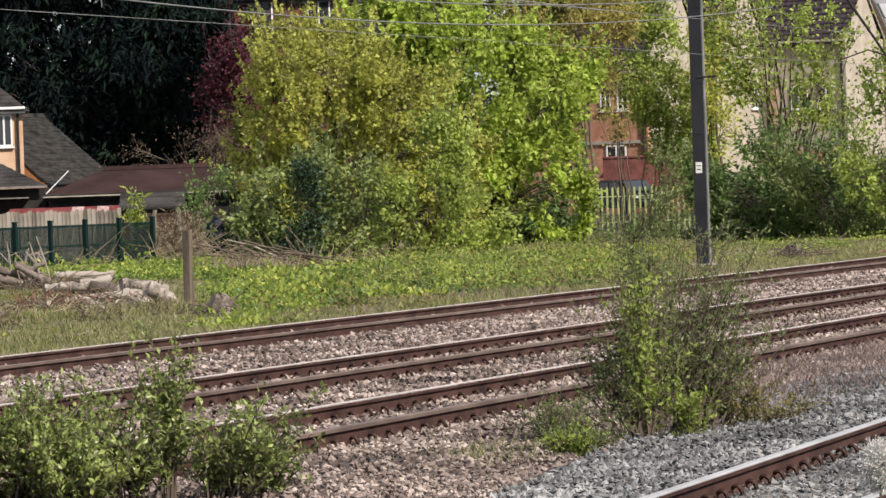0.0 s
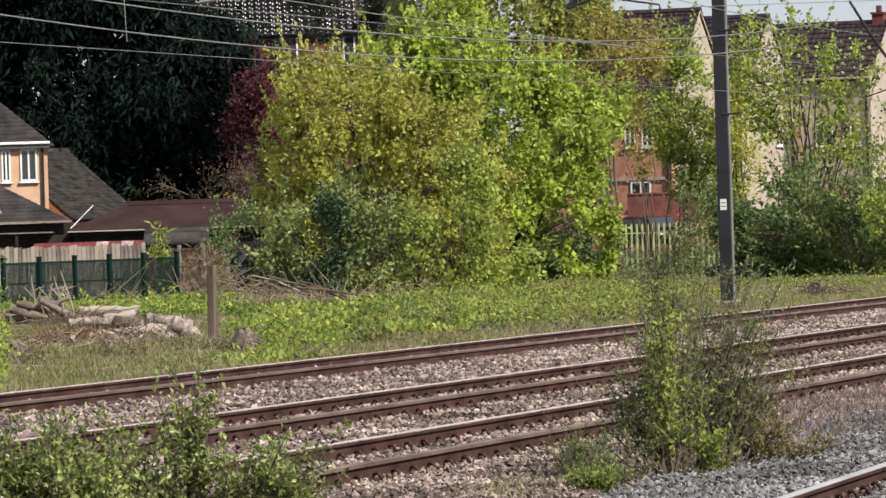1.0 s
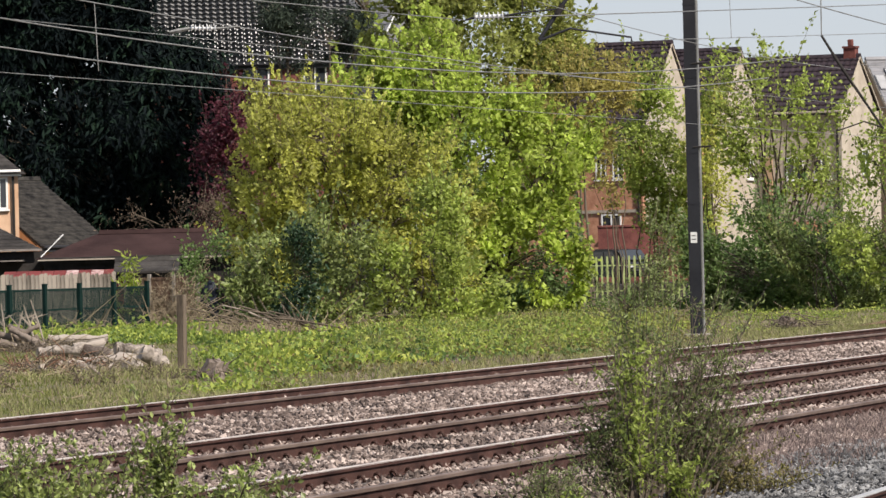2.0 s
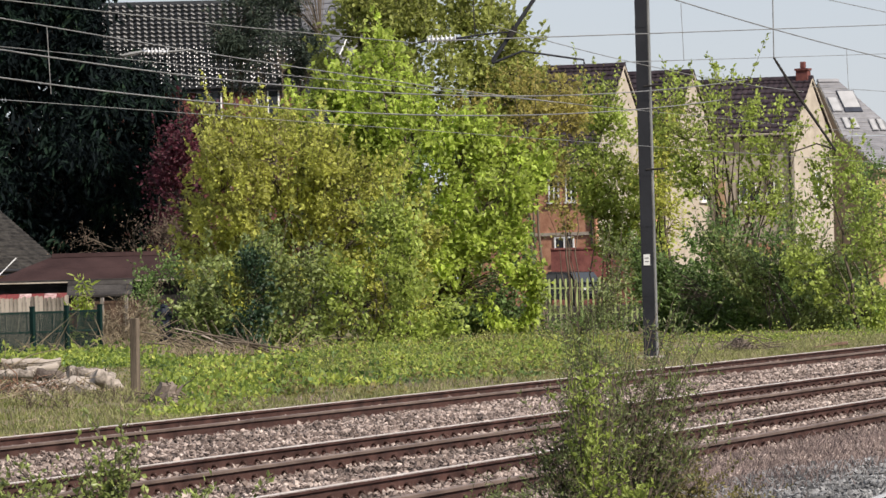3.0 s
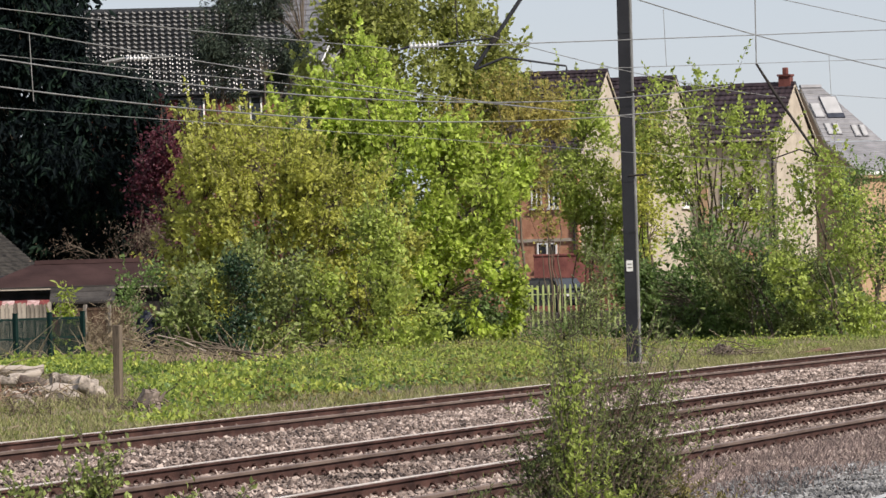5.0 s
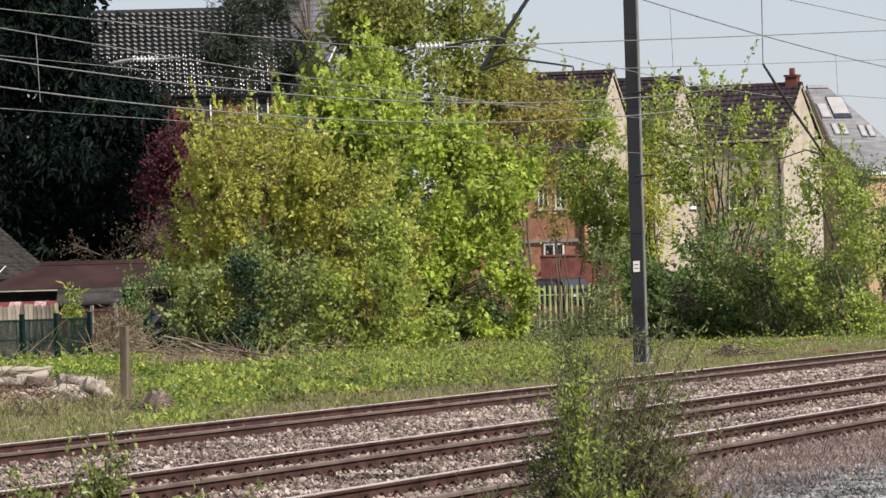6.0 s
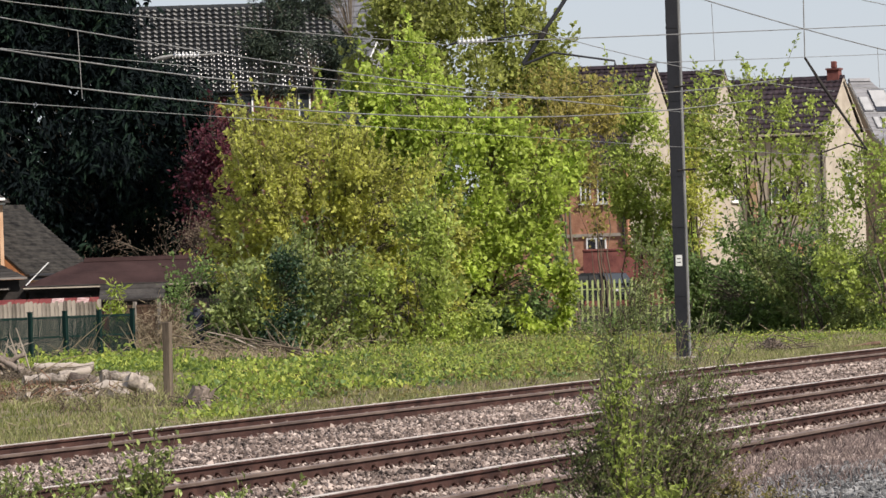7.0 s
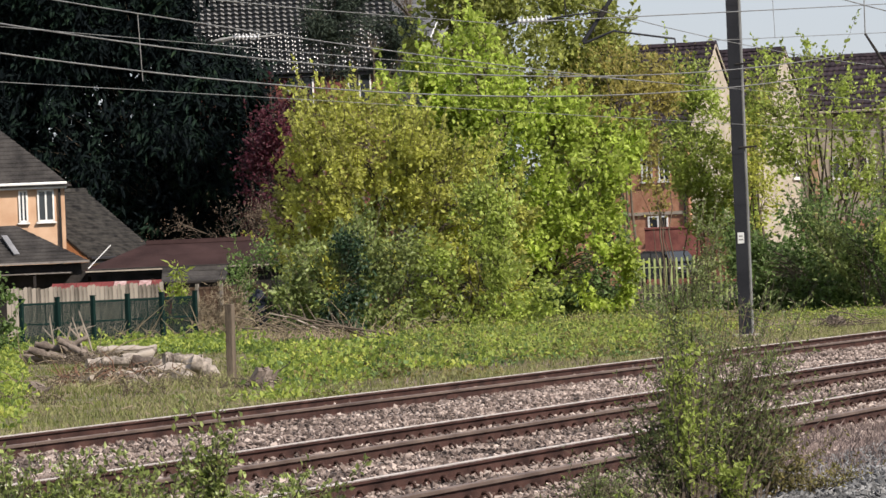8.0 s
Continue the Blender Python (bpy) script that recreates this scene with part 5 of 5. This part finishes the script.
for k, (sd, ah, dz, ln, rad, yaw, tilt) in enumerate([(-10.7, 158, 0.12, 1.5, 0.13, 8, 2), (-11.0, 160, 0.0, 1.1, 0.11, -20, 4), (-9.9, 150, 0.05, 0.8, 0.1, 30, -6), (-7.85, 126.5, 0.02, 1.25, 0.14, 6, -2), (-7.55, 128.5, 0.22, 0.8, 0.13, 20, 4), (-6.95, 125, 0.0, 0.6, 0.2, 40, 34), (-8.35, 129.5, 0.18, 0.7, 0.13, -30, 10), (-9.0, 133, 0.1, 1.1, 0.12, 12, 3), (-8.9, 128, 0.0, 0.5, 0.11, -50, 0), (-7.3, 123.5, 0.0, 0.6, 0.1, 60, 0), (-9.7, 140, 0.05, 0.9, 0.13, -12, 5), (-10.5, 146, 0.0, 0.7, 0.12, 25, -4), (-8.2, 132, 0.1, 0.9, 0.1, 15, -5), (-7.1, 127, 0.12, 0.5, 0.1, 50, -20), (-9.3, 137, 0.1, 1.0, 0.09, 8, 6)]):  # pale lengths
    log(sd, ah, GROUND + dz + 0.05, ln, rad * 0.95, yaw, tilt, 80 + k, "pale weathered felled log lying in the grass", "log_dark" if k in (6, 8) else "log")
for k in range(40):  # short broken lengths heaped round the plank
    log(-8.5 + rl.gauss(0, 0.5), 125 + rl.uniform(-3, 3), GROUND + rl.uniform(-0.05, 0.1), rl.uniform(0.15, 0.5), rl.uniform(0.03, 0.09), rl.uniform(-80, 80), rl.uniform(-35, 35), 120 + k, "short broken length of grey wood in the heap", "log_dark" if k % 3 else "log")
log(10.0, 166, GROUND, 1.2, 0.06, 12, -7, 160, "long brown length of wood beside the far track", "brown_wood")
plank = thing("plank", Matrix.Translation(spot(-7.62, 118.6, GROUND + 0.1)) @ pose(0, 0, 0, 0, 38, AXIS), "pale broken plank leaning on the grass", "plank")
part("plank_board", boxes([(-0.28, -0.06, -0.02, 0.28, 0.06, 0.02)], 0.006), M["cut"], plank)


def stump(side, ahead, width, high, seed, label):
    """A ragged tree stump with roots."""
    rng = np.random.default_rng(seed)
    ob = thing("tree_stump", Matrix.Translation(spot(side, ahead, GROUND)) @ pose(0, 0, 0, 0, 0, AXIS), label, "stump")
    body = [[(0, 0, -0.05, width * 0.5), (0.02, 0, high * 0.3, width * 0.42), (0, 0.02, high * 0.7, width * 0.36), (0.03, 0, high, width * 0.3), (0.03, 0, high, 0.01)]]
    v, f = tubes(body, 12)
    shape("trunk", v + rng.normal(size=v.shape) * width * 0.05, f, M["log_dark"], ob)
    for k in range(9):
        a, l = rng.uniform(0, 6.28), width * rng.uniform(0.5, 1.0)
        e = np.array([math.cos(a) * l, math.sin(a) * l, rng.uniform(0.0, high * 1.1)])
        v, f = tubes([[(0, 0, high * 0.3, width * 0.16), (*(e * 0.6), width * 0.1), (*e, width * 0.03)]], 6)
        shape("root", v, f, M["log_dark"], ob)
    return ob


stump(-5.15, 111.5, 0.5, 0.42, 5, "ragged brown tree stump beside the wooden post")
stump(7.6, 164, 0.6, 0.3, 6, "dark broken stump and twigs in the grass")
stump(-9.5, 115, 0.45, 0.25, 7, "grey broken stump in the weeds")


def brushwood(label, side, ahead, wide, deep, count, seed, tall=0.5, material="dry"):
    rng = np.random.default_rng(seed)
    lines = []
    for k in range(count):
        p = np.array([rng.normal() * wide, rng.normal() * deep, abs(rng.normal()) * 0.1])
        d = np.array([rng.normal(), rng.normal() * 0.6, abs(rng.normal()) * 0.55]) * rng.uniform(0.3, 1.0) * tall
        lines.append([(*p, 0.016), (*(p + d * 0.5 + rng.normal(size=3) * 0.06), 0.012), (*(p + d), 0.006)])
    v, f = tubes(lines, 4)
    v[:, 2] = np.maximum(v[:, 2], 0)
    ob = tagged(shape("brushwood", v, f, M[material]), label, "brushwood", kind="stuff")
    ob.matrix_world = Matrix.Translation(spot(side, ahead, GROUND)) @ pose(0, 0, 0, 0, 0, AXIS)
    return ob


brushwood("dead brown cut branches below the bushes", -6.4, 181, 1.6, 1.2, 320, 71, 0.8)
for k in range(11):  # long dead branches lying below the bushes
    limb = thing("branch", Matrix.Translation(spot(-7.9 + 0.26 * k, 182 - 0.3 * k, GROUND + 0.18)) @ pose(0, 0, 0, 0, 0, AXIS), "long dead brown branch lying below the bushes", "branch", "dead branches")
    rise, run = rl.uniform(0.15, 0.75), rl.uniform(0.7, 1.6)
    v, f = tubes([[(-run, 0.1, rise, 0.02), (-run * 0.4, 0, rise * 0.75, 0.032), (run * 0.3, 0.05, rise * 0.2, 0.04), (run, 0, -0.15, 0.03)]], 6)
    shape("limb", v, f, M["cut" if k == 4 else "bark"], limb, smooth=True)
    for line in ([(-run * 0.4, 0, rise * 0.75, 0.02), (-run * 0.6, 0.1, rise + 0.35, 0.008)], [(run * 0.3, 0.05, rise * 0.2, 0.02), (run * 0.1, -0.1, rise * 0.3 + 0.3, 0.008)]):
        v, f = tubes([line], 5)
        shape("twig", v, f, M["bark"], limb)
for k in range(5):  # bleached boughs sticking out of the log pile
    limb = thing("branch", Matrix.Translation(spot(-12.6 + 0.25 * k, 159, GROUND + 0.2)) @ pose(0, 0, 0, 0, 0, AXIS), "bleached forked branch sticking out of the log pile", "branch", "dead branches")
    a = rl.uniform(-0.5, 0.6)
    v, f = tubes([[(0, 0, -0.15, 0.03), (a * 0.4, 0, 0.45, 0.026), (a, 0.05, rl.uniform(0.8, 1.15), 0.012)]], 6)
    shape("limb", v, f, M["cut"], limb, smooth=True)
    for line in ([(a * 0.4, 0, 0.45, 0.018), (a * 0.4 - 0.25, 0, 0.75, 0.01)], [(a * 0.7, 0, 0.65, 0.014), (a + 0.3, 0, 0.75, 0.008)]):
        v, f = tubes([line], 5)
        shape("twig", v, f, M["cut"], limb)
brushwood("dry bleached brushwood beside the green fence", -10.5, 197.5, 0.5, 0.8, 420, 72, 1.5)
brushwood("dead twigs on the log pile", -12.0, 157.0, 0.5, 0.9, 110, 73, 0.8)
brushwood("dark broken bark round the log pile", -11.2, 155.0, 0.6, 0.8, 160, 81, 0.4, "bark")
brushwood("bleached twigs standing against the green fence", -12.6, 192.5, 1.5, 0.8, 70, 82, 1.3)
brushwood("dead brown twigs under the bushes", 2.2, 201, 3.2, 1.5, 220, 74, 0.5)
brushwood("dry stalks between the logs", -8.4, 124, 1.2, 3.0, 260, 75, 0.35)
brushwood("dry stalks by the far track", -8.5, 100, 3.0, 3, 40, 76, 0.25)
blades("straw", field(-10.0, -6.5, 165, 200), 2600, 0.36, 0.025, M["dry"], "bleached dry grass by the dead branches", 26)

plant("ivy", "ivy-covered stump with glossy leaves", "ivy", -14.9, 168, [(0, 0, 1.0, 0.5, 0.5, 1.1), (-0.3, 0, 0.6, 0.6, 0.5, 0.7)], [(0, 0)], M["deep"], 160, 26, 0.14, 0.13, 0.10, 51, radius=0.1)
plant("shrub", "young bright green fern-leaved shrub by the fence", "shrub", -13.5, 224.5, [(0, 0, 1.3, 0.35, 0.3, 0.8), (0.2, 0, 1.9, 0.2, 0.2, 0.4)], [(0, 0)], M["lime"], 40, 14, 0.12, 0.3, 0.08, 52, radius=0.03)
tarp = thing("tarpaulin", Matrix.Translation(spot(-10.25, 221.5, GROUND)) @ pose(0, 0, 0, 0, 0, AXIS), "crumpled dark blue tarpaulin by the brown fence", "tarpaulin")
bm = bmesh.new()
bmesh.ops.create_icosphere(bm, subdivisions=3, radius=0.5)
for q in bm.verts:
    q.co = Vector((q.co.x * 0.7, q.co.y * 0.6, (q.co.z + 0.5) * 1.45)) + noise.noise_vector(q.co * 3) * 0.14
part("sheeting", bm, M["tarp"], tarp)
plant("shrub", "dark ivy and elder in the shadow of the shed", "shrub", -9.6, 222, [(0, 0, 1.0, 1.2, 1.0, 1.2), (-0.6, 0, 2.2, 0.9, 0.8, 1.0), (1.0, 0, 1.6, 0.8, 0.8, 1.2)], [(0, 0), (0.6, 0)], M["deep"], 330, 26, 0.22, 0.14, 0.09, 53, radius=0.05, limbs=2)
plant("shrub", "bare tangled brown shrub behind the shed", "shrub", -12.6, 243, [(0, 0, 3.2, 2.4, 1.0, 1.6), (2.4, 0, 3.4, 1.4, 1.0, 1.8)], [(-1, 0), (0, 0), (1, 0), (2, 0)], M["bare"], 260, 16, 0.3, 0.12, 0.05, 54, radius=0.05, limbs=3, twigs=1.0)
plant("shrub", "dead bleached stalks before the brown fence panel", "shrub", -10.5, 197.5, [(0, 0, 1.0, 0.55, 0.4, 0.85), (-0.4, 0, 0.7, 0.4, 0.4, 0.7), (0.5, 0, 0.7, 0.4, 0.4, 0.7)], [(0, 0), (0.3, 0), (-0.3, 0)], M["dry"], 170, 12, 0.2, 0.32, 0.022, 65, radius=0.02, limbs=4, shell=0.5, twigs=0.8)
# ivy whose near-black leaves also paint the shaded hollow of the shrub
plant("ivy", "ivy darkened for the shaded hollow in the low shrub", "ivy", -5.85, 185.4, [(0, 0, 2.0, 0.45, 0.3, 0.9), (-0.2, 0, 1.0, 0.5, 0.3, 0.8)], [(0, 0)], M["ivy"], 140, 24, 0.2, 0.13, 0.09, 55, radius=0.05)
plant("bush", "low green undergrowth before the palisade", "bush", 3.6, 216, [(0, 0, 0.15, 1.8, 1.2, 0.3), (2.2, 0, 0.12, 1.6, 1.2, 0.25), (-2.4, 0, 0.6, 1.1, 1.2, 1.0)], [(0, 0), (1, 0)], M["deep"], 420, 26, 0.2, 0.14, 0.08, 56, radius=0.03)
plant("tree", "sapling with sparse yellow-green leaves beside the mast", "tree", 8.0, 233, [(0, 0, 5.0, 0.9, 0.8, 2.6), (0.2, 0, 7.2, 0.7, 0.6, 1.4)], [(-0.1, 0), (0.2, 0)], M["olive"], 220, 22, 0.24, 0.16, 0.10, 57, radius=0.07, limbs=3, shell=0.5, twigs=0.8)
plant("tree", "sparse young tree before the brick house", "tree", 4.7, 240, [(0, 0, 5.6, 0.9, 0.8, 2.0), (-0.6, 0, 4.0, 0.7, 0.7, 1.4)], [(0, 0), (0.3, 0)], M["russet"], 130, 16, 0.24, 0.16, 0.10, 72, radius=0.05, limbs=3, shell=0.5, twigs=0.9)
plant("tree", "dark evergreen tree beside the slate house", "tree", 18.6, 262, [(0, 0, 4.4, 1.7, 1.5, 2.6), (1.2, 0, 3.4, 1.6, 1.5, 2.4)], [(0, 0)], M["deep"], 420, 28, 0.3, 0.16, 0.09, 58, radius=0.12, limbs=3)

# a pale tuft of seed fluff by the newest track
rng = np.random.default_rng(91)
fl = thing("seed_head", Matrix.Translation(spot(1.775, 30, GROUND)) @ pose(0, 0, 0, 0, 0, AXIS), "pale fluffy seed head beside the track", "weed")
d = rng.normal(size=(7000, 3))
d /= np.linalg.norm(d, axis=1)[:, None]
v, f = leaves(rng, np.array([0.0, 0, 0.79]) + d * rng.uniform(0, 1, (7000, 1)) * np.array([0.1, 0.08, 0.13]), d, 0.028, 0.0045)
shape("fluff", v, f, M["pale"], fl)
v, f = tubes([[(0, 0, 0, 0.01), (0.0, 0, 0.8, 0.006)]], 5)
shape("stalk", v, f, M["dry"], fl)

# added dark backing, so gaps in the bushes read as deep shade
plant("hedge", "dense dark green thicket added to back the bushes", "hedge", -3.2, 216, [(0, 0, 2.4, 4.0, 1.4, 2.8), (-3.4, 0, 2.2, 2.0, 1.4, 2.4), (3.6, 0, 2.0, 1.8, 1.4, 2.4), (5.0, 0, 1.6, 1.3, 1.2, 1.9), (0.5, 0, 4.6, 3.0, 1.4, 2.4)], [(-2, 0), (0, 0), (2, 0)], M["deep"], 1300, 24, 0.26, 0.18, 0.11, 59, radius=0.06, limbs=2)
for k in range(2):
    part("sign_mark", boxes([(-0.06, -0.169, 2.43 + k * 0.09, 0.04, -0.1655, 2.45 + k * 0.09)]), M["dark"], mast)
brushwood("dark broken twigs round the stump", 7.6, 164, 0.45, 0.8, 90, 77, 0.5, "bark")
brushwood("dark broken roots round the stump", -5.2, 111.3, 0.22, 0.4, 60, 78, 0.3, "bark")
brushwood("reddish bark scraps among the logs", -8.8, 126, 0.55, 1.8, 420, 79, 0.36, "bark_scrap")
brushwood("dark tangled twigs and bark among the logs", -8.6, 125, 0.7, 1.6, 360, 83, 0.4, "bark")
blades("log_grass", field(-9.9, -6.3, 116, 128), 2600, 0.2, 0.02, M["dry_green"], "tufts of olive grass growing between the logs", 37, clumped=0.9)
# added dark backing that blocks the pale walls behind the broad bush
plant("hedge", "dense dark thicket added to back the broad bush", "hedge", 10.2, 214.5, [(0, 0, 1.2, 2.4, 0.9, 1.3), (2.6, 0, 1.0, 1.8, 0.9, 1.1), (-2.0, 0, 1.0, 1.2, 0.9, 1.1)], [(-1, 0), (1, 0)], M["deep"], 620, 24, 0.26, 0.2, 0.12, 61, radius=0.05, limbs=2, gaps=-0.9)


def loose_tiles(parent, width, eave, ridge, half, share, col, row, wave, lip, material, over=0.3):
    """Single wavy tiles over the lower share of a roof's front slope, each a little out of true."""
    rise, depth = (ridge - eave) / half * (half + over), half + over
    run = math.hypot(rise, depth)
    rows, cols = round(run * share / row), round(width / col)
    dy, dx = run * share / rows, width / cols
    us, vs = np.linspace(0, 1, 9), np.array([0.0, 0.06, 0.24, 1.03])
    U, V = np.meshgrid(us, vs)
    H = np.repeat(np.array([0.2, 0.65, 1.0, 0.0])[:, None] * lip, 9, 1) + wave * (0.5 + 0.5 * np.cos(U * 2 * math.pi))
    i, j = np.meshgrid(np.arange(3), np.arange(8), indexing="ij")
    me = bpy.data.meshes.new("roof_tile")
    me.from_pydata(np.stack([U * dx, V * dy, H], -1).reshape(-1, 3).tolist(), [], np.stack([i * 9 + j, i * 9 + j + 1, (i + 1) * 9 + j + 1, (i + 1) * 9 + j], -1).reshape(-1, 4).tolist())
    me.materials.append(material)
    rnd = random.Random(17)
    frame_m = pose(-width / 2, -depth, eave - over * (ridge - eave) / half + 0.05, math.degrees(math.atan2(rise, depth)))
    for k in range(rows * cols):
        o = new("roof_tile", me)
        o.parent, o.matrix_local = parent, frame_m @ pose(k % cols * dx, k // cols * dy, rnd.uniform(0, 0.008), rnd.gauss(0, 0.7), rnd.gauss(0, 0.9), rnd.gauss(0, 0.5))


loose_tiles(pantiled, 8.6, 10.4 - GROUND, 14.1 - GROUND, 5.0, 0.5, 0.3, 0.34, 0.07, 0.09, M["grey_tile"])


def motions():
    """Nothing but the camera moves."""


motions()
